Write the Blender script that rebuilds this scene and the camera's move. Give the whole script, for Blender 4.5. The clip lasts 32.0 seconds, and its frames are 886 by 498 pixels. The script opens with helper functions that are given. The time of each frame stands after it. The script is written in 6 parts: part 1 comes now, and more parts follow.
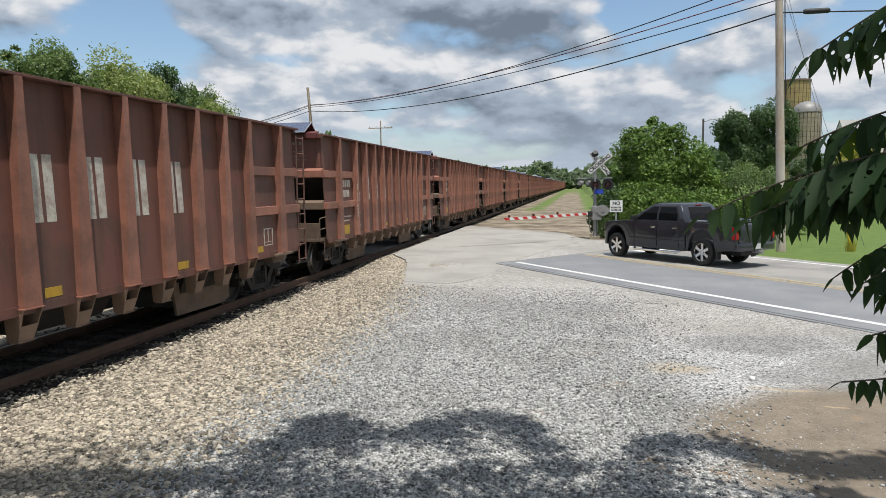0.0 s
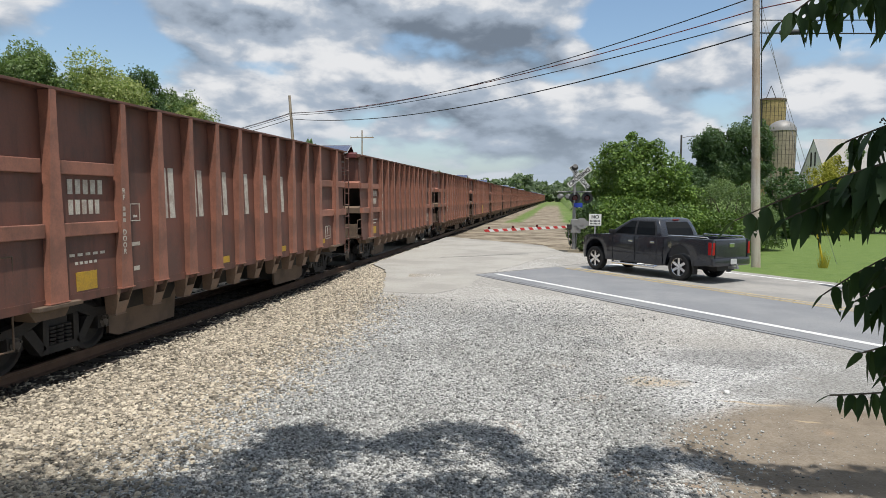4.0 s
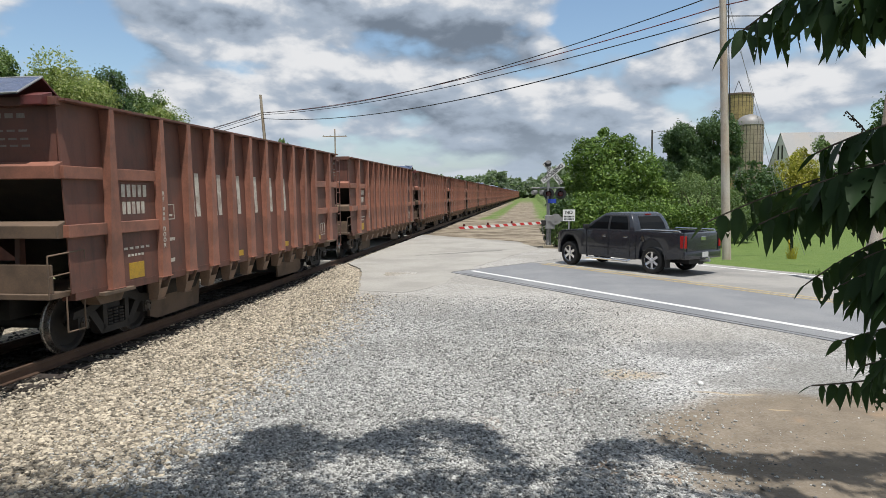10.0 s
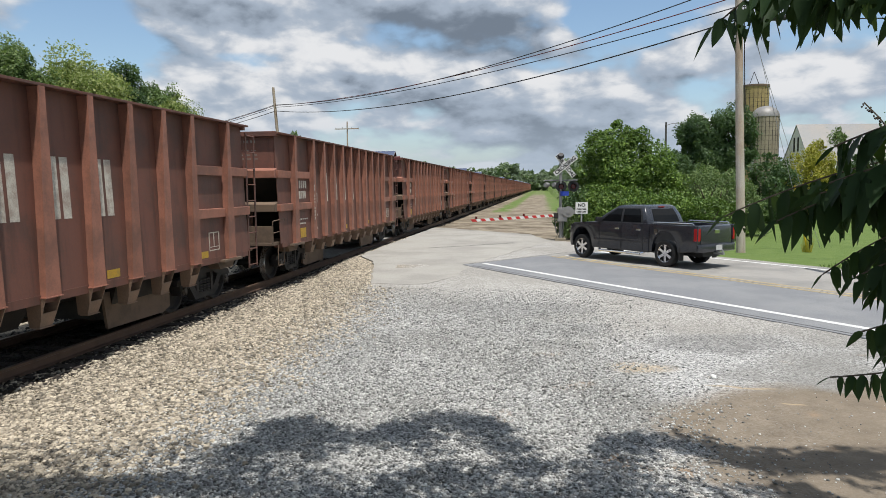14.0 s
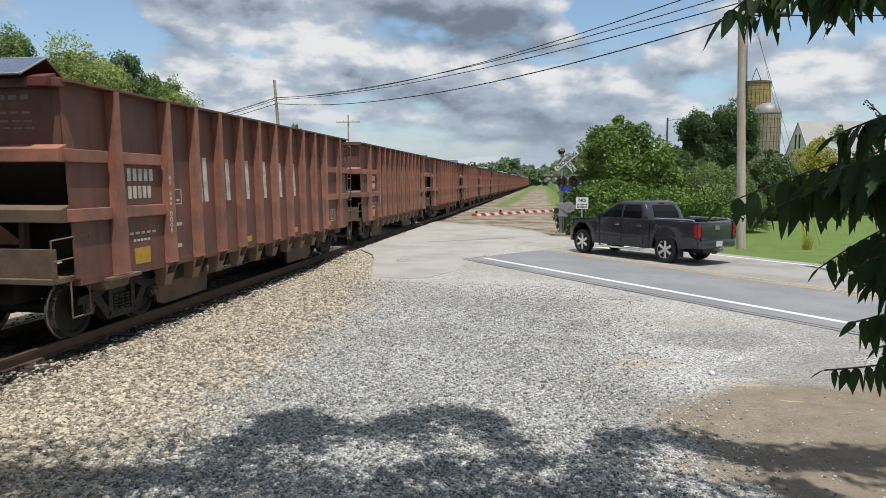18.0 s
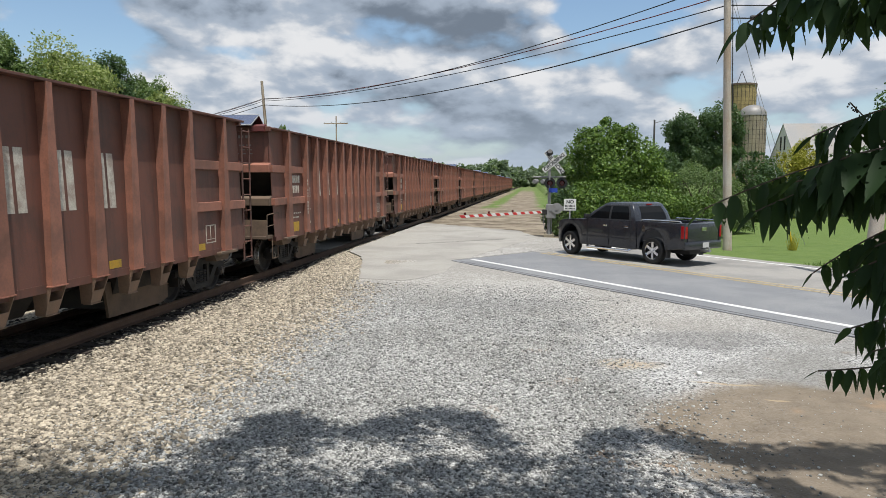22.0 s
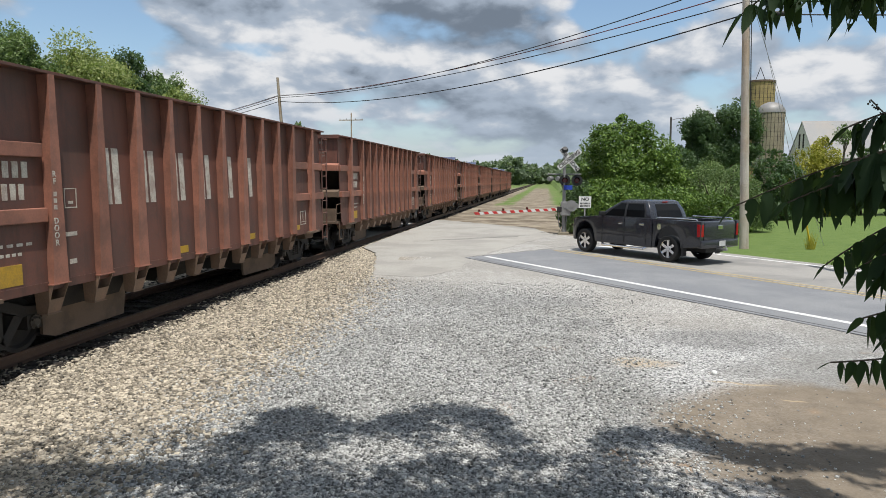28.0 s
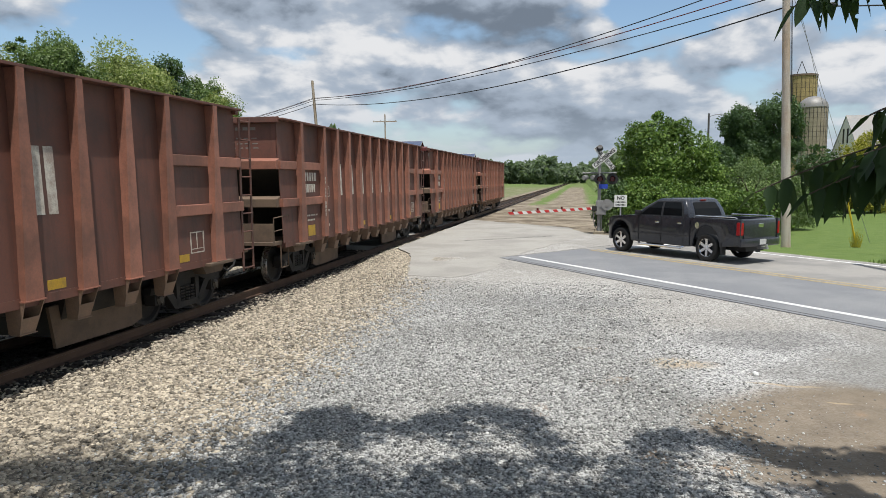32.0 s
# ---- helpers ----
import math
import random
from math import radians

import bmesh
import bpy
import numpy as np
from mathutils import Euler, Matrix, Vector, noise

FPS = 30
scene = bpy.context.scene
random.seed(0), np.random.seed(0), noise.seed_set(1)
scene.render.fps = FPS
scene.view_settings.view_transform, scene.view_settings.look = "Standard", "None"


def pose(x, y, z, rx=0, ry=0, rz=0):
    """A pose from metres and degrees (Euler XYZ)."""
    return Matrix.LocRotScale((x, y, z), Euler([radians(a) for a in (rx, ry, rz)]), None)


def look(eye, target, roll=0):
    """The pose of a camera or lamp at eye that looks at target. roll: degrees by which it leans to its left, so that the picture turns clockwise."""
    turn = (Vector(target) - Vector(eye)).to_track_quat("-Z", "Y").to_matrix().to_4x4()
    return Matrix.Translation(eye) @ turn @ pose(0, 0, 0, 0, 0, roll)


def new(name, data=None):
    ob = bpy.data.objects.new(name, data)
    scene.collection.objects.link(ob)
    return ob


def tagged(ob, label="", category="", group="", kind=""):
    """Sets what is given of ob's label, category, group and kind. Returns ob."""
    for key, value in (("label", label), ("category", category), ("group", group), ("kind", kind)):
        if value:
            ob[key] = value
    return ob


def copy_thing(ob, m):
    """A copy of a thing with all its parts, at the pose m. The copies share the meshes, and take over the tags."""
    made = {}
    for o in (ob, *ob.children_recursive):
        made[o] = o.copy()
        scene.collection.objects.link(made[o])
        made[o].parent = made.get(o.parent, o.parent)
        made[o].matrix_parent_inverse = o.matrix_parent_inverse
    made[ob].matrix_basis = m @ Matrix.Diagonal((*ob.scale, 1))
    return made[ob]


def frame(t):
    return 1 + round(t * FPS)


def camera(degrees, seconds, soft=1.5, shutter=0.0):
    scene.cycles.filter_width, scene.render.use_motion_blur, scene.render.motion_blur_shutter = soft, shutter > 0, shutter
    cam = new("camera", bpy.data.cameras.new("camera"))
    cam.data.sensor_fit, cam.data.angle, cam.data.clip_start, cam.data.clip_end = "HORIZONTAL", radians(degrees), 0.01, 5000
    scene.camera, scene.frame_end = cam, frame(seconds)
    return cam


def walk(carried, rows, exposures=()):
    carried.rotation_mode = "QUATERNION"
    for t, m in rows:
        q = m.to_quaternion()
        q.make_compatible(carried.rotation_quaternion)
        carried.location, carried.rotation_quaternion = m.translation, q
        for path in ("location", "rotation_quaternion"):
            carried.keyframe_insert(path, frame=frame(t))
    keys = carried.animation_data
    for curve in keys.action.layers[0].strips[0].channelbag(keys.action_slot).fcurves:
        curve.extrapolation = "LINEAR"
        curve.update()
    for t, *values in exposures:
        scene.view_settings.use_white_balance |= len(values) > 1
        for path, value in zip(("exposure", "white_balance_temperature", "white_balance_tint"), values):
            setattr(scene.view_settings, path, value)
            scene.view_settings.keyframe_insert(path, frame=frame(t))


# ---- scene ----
cam = camera(66.32, 32.0, soft=0.6, shutter=0.0)
EYE = (0.0, 0.0, 2.45)
# seconds, tilt, lean and turn of the hand-held camera, which stays on one spot
TURNS = (
    (0, 84.70, 0.64, 11.12),
    (0.5, 84.47, 0.82, 10.97),
    (1, 84.35, 0.75, 11.13),
    (1.5, 84.45, 0.47, 11.32),
    (2, 84.73, 0.14, 11.34),
    (2.5, 85.12, -0.05, 11.11),
    (3, 85.48, -0.26, 10.63),
    (3.5, 85.66, -0.37, 10.03),
    (5.5, 85.28, -0.43, 8.17),
    (6, 85.39, -0.36, 7.85),
    (6.5, 85.49, -0.23, 7.72),
    (7, 85.66, -0.21, 7.71),
    (7.5, 85.74, -0.22, 7.56),
    (8, 85.62, -0.24, 7.20),
    (8.5, 85.45, -0.10, 6.75),
    (9, 85.39, 0.07, 6.54),
    (9.5, 85.44, 0.33, 6.77),
    (10, 85.41, 0.44, 7.33),
    (10.5, 85.20, 0.52, 7.90),
    (11, 84.98, 0.48, 8.29),
    (11.5, 84.90, 0.50, 8.61),
    (12, 84.91, 0.48, 8.88),
    (12.5, 84.89, 0.57, 8.96),
    (13, 84.83, 0.60, 8.83),
    (13.5, 84.80, 0.48, 8.57),
    (14, 84.79, 0.43, 8.35),
    (14.5, 84.81, 0.40, 8.27),
    (16.5, 84.38, 0.28, 8.94),
    (17, 84.30, 0.15, 9.07),
    (17.5, 84.24, 0.02, 8.86),
    (18, 84.30, -0.04, 8.40),
    (18.5, 84.44, -0.19, 7.97),
    (19, 84.62, -0.32, 7.69),
    (19.5, 84.70, -0.41, 7.53),
    (20, 84.68, -0.43, 7.42),
    (20.5, 84.59, -0.46, 7.41),
    (21, 84.46, -0.41, 7.46),
    (21.5, 84.39, -0.26, 7.47),
    (22, 84.43, -0.04, 7.42),
    (22.5, 84.56, 0.01, 7.26),
    (23, 84.78, 0.05, 7.07),
    (23.5, 84.90, 0.19, 7.03),
    (24, 84.87, 0.25, 7.19),
    (24.5, 84.69, 0.21, 7.43),
    (25, 84.42, 0.17, 7.64),
    (25.5, 84.22, 0.18, 7.87),
    (27.5, 84.20, -0.27, 8.72),
    (28, 84.16, -0.26, 8.64),
    (28.5, 84.10, -0.27, 8.72),
    (29, 84.09, -0.42, 8.96),
    (29.5, 84.13, -0.45, 9.21),
    (30, 84.07, -0.40, 9.47),
    (30.5, 83.98, -0.21, 9.85),
    (31, 83.96, 0.02, 10.41),
    (31.5, 84.07, 0.21, 10.95),
    (32, 84.19, 0.38, 11.47),
)
walk(cam, [(t, pose(*EYE, rx, ry, rz)) for t, rx, ry, rz in TURNS])

# ---- light ----
SUN_WAY = Vector((0.14, -0.27, 1.0)).normalized()
sun_data = bpy.data.lights.new("sun", "SUN")
sun_data.energy, sun_data.angle, sun_data.color = 4.9, radians(0.6), (1.0, 0.965, 0.91)
sun = new("sun", sun_data)
sun.matrix_world = look(SUN_WAY * 60, (0, 0, 0))
scene.view_settings.exposure = 0.0


class Nodes:
    """A short way to write node trees."""

    def __init__(self, tree):
        self.tree = tree
        tree.nodes.clear()

    def add(self, kind, links=None, operation="", clamp=False):
        n = self.tree.nodes.new(kind)
        if operation:
            n.operation = operation
        if clamp:
            n.use_clamp = True
        for k, v in (links or {}).items():
            if isinstance(v, bpy.types.NodeSocket):
                self.tree.links.new(v, n.inputs[k])
            else:
                n.inputs[k].default_value = v
        return n

    def math(self, op, a, b=0.0, clamp=False):
        return self.add("ShaderNodeMath", {0: a, 1: b}, op, clamp).outputs[0]

    def noise(self, vec, scale, detail=4.0, rough=0.55, dist=0.0):
        return self.add("ShaderNodeTexNoise", {"Vector": vec, "Scale": scale, "Detail": detail, "Roughness": rough, "Distortion": dist}).outputs[0]

    def ramp(self, fac, a, b, lo=0.0, hi=1.0, smooth=True):
        n = self.add("ShaderNodeMapRange", {"Value": fac, "From Min": a, "From Max": b, "To Min": lo, "To Max": hi})
        n.interpolation_type = "SMOOTHSTEP" if smooth else "LINEAR"
        return n.outputs[0]

    def mix(self, fac, a, b, blend="MIX"):
        n = self.add("ShaderNodeMix", {"Factor": fac})
        n.data_type, n.blend_type = "RGBA", blend
        for i, v in ((6, a), (7, b)):
            if isinstance(v, bpy.types.NodeSocket):
                self.tree.links.new(v, n.inputs[i])
            else:
                n.inputs[i].default_value = (*v, 1) if len(v) == 3 else v
        return n.outputs[2]


world = bpy.data.worlds.new("sky")
scene.world = world
world.use_nodes = True
W = Nodes(world.node_tree)
way = W.add("ShaderNodeTexCoord").outputs["Generated"]
sep = W.add("ShaderNodeSeparateXYZ", {0: way})
height = W.math("MAXIMUM", sep.outputs[2], 0.0)
# bearing and elevation in degrees, and a field that flattens the clouds towards the horizon
bearing = W.math("MULTIPLY", W.math("ARCTAN2", sep.outputs[0], sep.outputs[1]), 57.2958)
rise = W.math("MULTIPLY", W.math("ARCSINE", height), 57.2958)
sky_place = W.add("ShaderNodeCombineXYZ", {0: bearing, 1: rise}).outputs[0]
squash = W.math("POWER", W.math("ADD", height, 0.01), 0.80)
field = W.add("ShaderNodeCombineXYZ", {0: sep.outputs[0], 1: sep.outputs[1], 2: W.math("MULTIPLY", squash, 1.75)}).outputs[0]
field = W.add("ShaderNodeVectorMath", {0: field, 1: (0.37, 1.3, 0.52)}, "ADD").outputs[0]
drift = W.add("ShaderNodeTexNoise", {"Vector": field, "Scale": 5.0, "Detail": 2.0}).outputs["Color"]
drift = W.add("ShaderNodeVectorMath", {0: W.add("ShaderNodeVectorMath", {0: drift, 1: (0.5, 0.5, 0.5)}, "SUBTRACT").outputs[0], 1: (6.0, 2.6, 0.0)}, "MULTIPLY").outputs[0]
bent_place = W.add("ShaderNodeVectorMath", {0: sky_place, 1: drift}, "ADD").outputs[0]


def heap_sum(heaps):
    """Soft heaps in the sky: bearing, elevation, half width and height in degrees, and weight."""
    total = None
    for az, el, wide, tall, weight in heaps:
        d = W.add("ShaderNodeVectorMath", {0: bent_place, 1: (az, el, 0.0)}, "SUBTRACT").outputs[0]
        d = W.add("ShaderNodeVectorMath", {0: d, 1: (1.0 / wide, 1.0 / tall, 0.0)}, "MULTIPLY").outputs[0]
        far = W.add("ShaderNodeVectorMath", {0: d}, "LENGTH").outputs["Value"]
        k = W.ramp(far, 1.35, 0.2, 0.0, weight)
        total = k if total is None else W.math("ADD", total, k)
    return total


# where clouds gather and where the sky opens, then where they are deep and grey (+) or sunlit and white (-)
gather = heap_sum(((-6.2, 14.5, 9.5, 5.0, 0.20), (-19.6, 12.0, 4.8, 3.6, 0.16), (-26.4, 13.4, 5.3, 2.4, 0.10), (-36.0, 11.5, 8.5, 3.0, -0.17), (-30.2, 8.0, 3.8, 2.4, 0.13), (7.5, 13.9, 5.3, 2.8, -0.22),
                   (2.3, 12.2, 2.6, 2.4, 0.13), (12.8, 9.8, 4.3, 1.9, 0.14), (21.0, 7.2, 5.3, 2.4, 0.15), (17.0, 11.6, 4.6, 1.3, -0.12), (-24.5, 9.9, 2.4, 1.0, -0.10), (26.0, 11.0, 4.0, 1.5, -0.12), (-20.0, 6.5, 9.0, 3.2, 0.12), (2.0, 7.0, 12.0, 2.6, 0.08)))
deep = heap_sum(((-4.6, 11.9, 9.0, 2.6, 1.35), (-11.6, 12.4, 3.2, 2.4, 0.35), (-6.0, 15.6, 8.0, 1.4, -0.45), (-26.4, 13.4, 5.0, 2.0, 0.28), (-18.6, 12.0, 4.6, 2.8, -0.70), (-30.2, 8.2, 3.6, 2.0, -0.45), (1.6, 12.8, 2.0, 2.2, -0.55),
                 (-8.6, 7.4, 5.5, 1.5, 0.42), (-15.1, 8.6, 3.3, 1.2, 0.22), (12.3, 9.8, 3.6, 1.3, -0.50), (21.5, 7.6, 4.8, 1.9, -0.60), (-2.0, 5.2, 12.0, 2.8, 0.50), (1.0, 5.8, 4.0, 0.7, -0.40), (-17.0, 5.2, 4.6, 0.9, -0.35), (5.8, 7.7, 3.0, 1.1, -0.35), (9.0, 6.3, 8.0, 0.9, 0.35)))


def cloud(vec):
    d = W.noise(vec, 5.5, 7.0, 0.50, 0.1)
    for scale, k in ((11.0, 0.15), (25.0, 0.085), (54.0, 0.04)):
        bent = W.add("ShaderNodeVectorMath", {0: vec, 1: W.add("ShaderNodeVectorMath", {0: W.add("ShaderNodeTexNoise", {"Vector": vec, "Scale": scale * 0.9, "Detail": 2.0}).outputs["Color"], "Scale": 0.55 / scale}, "SCALE").outputs[0]}, "ADD").outputs[0]
        ball = W.add("ShaderNodeTexVoronoi", {"Vector": bent, "Scale": scale})
        ball.feature = "SMOOTH_F1"
        d = W.math("ADD", d, W.math("MULTIPLY", W.math("SUBTRACT", 0.42, ball.outputs["Distance"]), k))
    return d


lifted = W.add("ShaderNodeVectorMath", {0: field, 1: (0.012, 0.0, 0.035)}, "ADD").outputs[0]
mass, mass_up = cloud(field), cloud(lifted)
cover = W.ramp(W.math("ADD", W.math("ADD", mass, gather), 0.030), 0.405, 0.555)
relief = W.math("SUBTRACT", mass, mass_up)
soft = W.noise(field, 4.0, 4.0, 0.5)
tone = W.math("ADD", W.math("MULTIPLY", relief, 2.7), W.math("MULTIPLY", W.math("SUBTRACT", 0.5, soft), 0.8))
tone = W.math("ADD", tone, W.math("MULTIPLY", W.math("SUBTRACT", W.noise(field, 19.0, 5.0, 0.55, 0.4), 0.5), 0.85))
tone = W.math("SUBTRACT", W.math("ADD", tone, 0.62), W.math("MULTIPLY", deep, 0.50))
air = W.add("ShaderNodeTexSky")
air.sky_type, air.sun_disc, air.sun_elevation, air.sun_rotation = "NISHITA", False, radians(73.2), math.atan2(0.14, -0.27)
blue = W.mix(1.0, air.outputs[0], (0.150, 0.158, 0.158), "MULTIPLY")
white = W.mix(W.ramp(tone, 0.0, 0.55), (0.195, 0.240, 0.305), (0.43, 0.505, 0.61))
white = W.mix(W.ramp(tone, 0.50, 1.0), white, (0.88, 0.89, 0.91))
clouds = W.mix(cover, blue, white)
haze = W.ramp(height, 0.0, 0.15, 0.62, 0.0)
clouds = W.mix(haze, clouds, (0.485, 0.575, 0.685))
W.add("ShaderNodeOutputWorld", {0: W.add("ShaderNodeBackground", {"Color": clouds, "Strength": 0.90}).outputs[0]})

# ---- materials ----
def material(name, colour, rough=0.7, metal=0.0, second=None, scale=6.0, amount=0.5, grain=40.0, grain_amount=0.25, bump=0.2,
             bump_scale=60.0, vary=0.0, island=0.0, streak=0.0, coat=0.0, space="Object", spec=0.5, emit=0.0):
    """A surface of one colour with stains of a second, fine grain, relief, and a shade of its own for each object or island."""
    m = bpy.data.materials.new(name)
    m.use_nodes = True
    N = Nodes(m.node_tree)
    co = N.add("ShaderNodeTexCoord").outputs[space]
    c = (*colour, 1)
    second = second or tuple(v * 0.6 for v in colour)
    stain = N.ramp(N.noise(co, scale, 5, 0.6), 0.40, 0.66, 0.0, amount)
    c = N.mix(stain, colour, second)
    if streak:
        down = N.add("ShaderNodeMapping", {"Vector": co, "Scale": (3.0, 3.0, 0.35)}).outputs[0]
        c = N.mix(N.ramp(N.noise(down, 1.6, 4, 0.6), 0.48, 0.70, 0.0, streak), c, tuple(v * 0.45 for v in second))
    fine = N.noise(co, grain, 3, 0.7)
    c = N.mix(N.ramp(fine, 0.3, 0.7, grain_amount, 0.0), c, (0, 0, 0))
    if vary:
        r = N.add("ShaderNodeObjectInfo").outputs["Random"]
        c = N.mix(1.0, c, N.add("ShaderNodeCombineColor", {0: N.ramp(r, 0, 1, 1 - vary, 1 + vary, False), 1: N.ramp(r, 0, 1, 1 - vary, 1 + vary, False), 2: N.ramp(r, 0, 1, 1 - vary, 1 + vary, False)}).outputs[0], "MULTIPLY")
    if island:
        r = N.add("ShaderNodeNewGeometry").outputs["Random Per Island"]
        k = N.ramp(r, 0, 1, 1 - island, 1 + island, False)
        c = N.mix(1.0, c, N.add("ShaderNodeCombineColor", {0: k, 1: k, 2: k}).outputs[0], "MULTIPLY")
    b = N.add("ShaderNodeBsdfPrincipled", {"Base Color": c, "Metallic": metal, "Coat Weight": coat, "Specular IOR Level": spec,
                                           "Roughness": N.ramp(fine, 0.3, 0.7, max(0.03, rough - 0.08), min(1, rough + 0.08))})
    if bump:
        N.tree.links.new(N.add("ShaderNodeBump", {"Height": N.noise(co, bump_scale, 4, 0.65), "Strength": bump, "Distance": 0.02}).outputs[0], b.inputs["Normal"])
    if emit:
        b.inputs["Emission Color"].default_value = (*colour, 1)
        b.inputs["Emission Strength"].default_value = emit
    N.add("ShaderNodeOutputMaterial", {0: b.outputs[0]})
    return m


def leaf_material(name, colour, second, holes=0.0, through_light=0.35, rough=0.5, spec=0.35):
    m = bpy.data.materials.new(name)
    m.use_nodes = True
    N = Nodes(m.node_tree)
    co = N.add("ShaderNodeTexCoord").outputs["Object"]
    r = N.add("ShaderNodeNewGeometry").outputs["Random Per Island"]
    c = N.mix(r, colour, second)
    c = N.mix(N.ramp(N.noise(co, 0.45, 3), 0.35, 0.65, 0.0, 0.5), c, tuple(v * 0.65 for v in colour))
    b = N.add("ShaderNodeBsdfPrincipled", {"Base Color": c, "Roughness": rough, "Specular IOR Level": spec}).outputs[0]
    t = N.add("ShaderNodeBsdfTranslucent", {"Color": N.mix(0.4, c, (0.25, 0.42, 0.05))}).outputs[0]
    s = N.add("ShaderNodeMixShader", {0: through_light, 1: b, 2: t}).outputs[0]
    if holes:
        v = N.add("ShaderNodeTexVoronoi", {"Vector": co, "Scale": 62.0, "Randomness": 1.0})
        chance = N.add("ShaderNodeSeparateColor", {0: v.outputs["Color"]}).outputs[0]
        worn = N.ramp(N.noise(co, 7.0, 2), 0.40, 0.62, 0.0, 0.45)
        gone = N.math("LESS_THAN", v.outputs["Distance"], N.math("MULTIPLY", N.ramp(N.math("ADD", chance, worn), 0.70, 1.15), holes))
        s = N.add("ShaderNodeMixShader", {0: gone, 1: s, 2: N.add("ShaderNodeBsdfTransparent").outputs[0]}).outputs[0]
    N.add("ShaderNodeOutputMaterial", {0: s})
    return m


# one oxide paint in two tones: sheets darkened as shaded, ribs lightened as sunlit
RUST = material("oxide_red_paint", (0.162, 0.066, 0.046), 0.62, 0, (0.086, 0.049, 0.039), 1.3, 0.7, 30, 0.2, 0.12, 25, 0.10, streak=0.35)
RUST_LIT = material("oxide_red_lit_paint", (0.355, 0.150, 0.100), 0.6, 0, (0.130, 0.070, 0.052), 1.6, 0.6, 34, 0.2, 0.12, 30, 0.14, streak=0.12)
DARKSTEEL = material("grimy_dark_steel", (0.018, 0.016, 0.015), 0.75, 0.0, (0.042, 0.033, 0.026), 4, 0.5, 60, 0.3, 0.2, 60, 0.15)
DUSTSTEEL = material("dust_coated_steel", (0.165, 0.112, 0.076), 0.85, 0, (0.085, 0.062, 0.046), 2.2, 0.7, 40, 0.2, 0.15, 40, 0.1)
TREAD = material("polished_wheel_tread", (0.45, 0.43, 0.41), 0.3, 0.9, grain_amount=0.1, bump=0.03)
BEARING = material("oily_bearing_steel", (0.075, 0.062, 0.052), 0.5, 0.2, (0.04, 0.034, 0.03), 9, 0.6)
BLACK = material("black_rubber_hose", (0.015, 0.015, 0.015), 0.8)
LETTER = material("worn_white_lettering", (0.62, 0.58, 0.50), 0.7, 0, (0.30, 0.20, 0.16), 5, 0.6, 50, 0.3, 0.05)
YELLOW = material("yellow_patch_paint", (0.55, 0.33, 0.03), 0.6, 0, (0.30, 0.20, 0.05), 6, 0.5)
SOLAR = material("blue_solar_glass", (0.085, 0.105, 0.17), 0.22, 0.0, grain_amount=0.05, bump=0.0)
RAILHEAD = material("rail_steel", (0.16, 0.10, 0.07), 0.55, 0.5, (0.09, 0.06, 0.045), 3, 0.5, 80, 0.2, 0.1)
TIE = material("creosoted_tie_wood", (0.032, 0.024, 0.019), 0.9, 0, (0.07, 0.053, 0.042), 7, 0.6, 90, 0.4, 0.5, 30, 0.25)
STONE_TAN = material("tan_ballast_stone", (0.435, 0.38, 0.295), 0.9, 0, (0.24, 0.205, 0.155), 9, 0.6, 90, 0.3, 0.4, 80, island=0.72)
STONE_GREY = material("grey_gravel_stone", (0.41, 0.41, 0.39), 0.9, 0, (0.22, 0.222, 0.216), 9, 0.6, 90, 0.3, 0.4, 80, island=0.78)
BARK = material("furrowed_bark", (0.12, 0.095, 0.07), 0.95, 0, (0.06, 0.05, 0.04), 5, 0.6, 50, 0.3, 0.8, 25)
LEAF_BUSH = leaf_material("bush_leaf", (0.036, 0.088, 0.014), (0.215, 0.325, 0.060), through_light=0.24)
LEAF_DARK = leaf_material("dark_tree_leaf", (0.042, 0.085, 0.036), (0.090, 0.150, 0.055), through_light=0.25)
LEAF_MID = leaf_material("shrub_leaf", (0.085, 0.145, 0.048), (0.20, 0.265, 0.10), through_light=0.28)
LEAF_YELLOW = leaf_material("yellow_green_leaf", (0.27, 0.26, 0.030), (0.46, 0.41, 0.060))
LEAF_SUN = leaf_material("sunlit_tree_leaf", (0.165, 0.225, 0.065), (0.40, 0.42, 0.150), through_light=0.38)
# paler and greyer than near leaves: the haze of distance is mixed in
LEAF_FAR = leaf_material("hazed_far_leaf", (0.150, 0.195, 0.130), (0.21, 0.27, 0.165), through_light=0.4)
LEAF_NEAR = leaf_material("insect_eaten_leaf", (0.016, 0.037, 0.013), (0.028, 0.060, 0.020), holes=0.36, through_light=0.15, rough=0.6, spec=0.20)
GRASS = leaf_material("lawn_grass", (0.085, 0.145, 0.036), (0.17, 0.23, 0.075))
# oil stain plus the shade under the train, both put into the colour
STONE_DARK = material("oil_stained_shaded_stone", (0.034, 0.026, 0.020), 0.9, 0, (0.020, 0.020, 0.017), 9, 0.6, 90, 0.3, 0.4, 80, island=0.6)
WOODPOLE = material("weathered_pole_wood", (0.44, 0.375, 0.30), 0.9, 0, (0.34, 0.22, 0.13), 1.2, 0.8, 60, 0.3, 0.5, 40, streak=0.4)
POLEPALE = material("pale_weathered_pole_wood", (0.55, 0.50, 0.43), 0.9, 0, (0.42, 0.27, 0.15), 0.5, 0.6, 60, 0.3, 0.5, 40, streak=0.25)
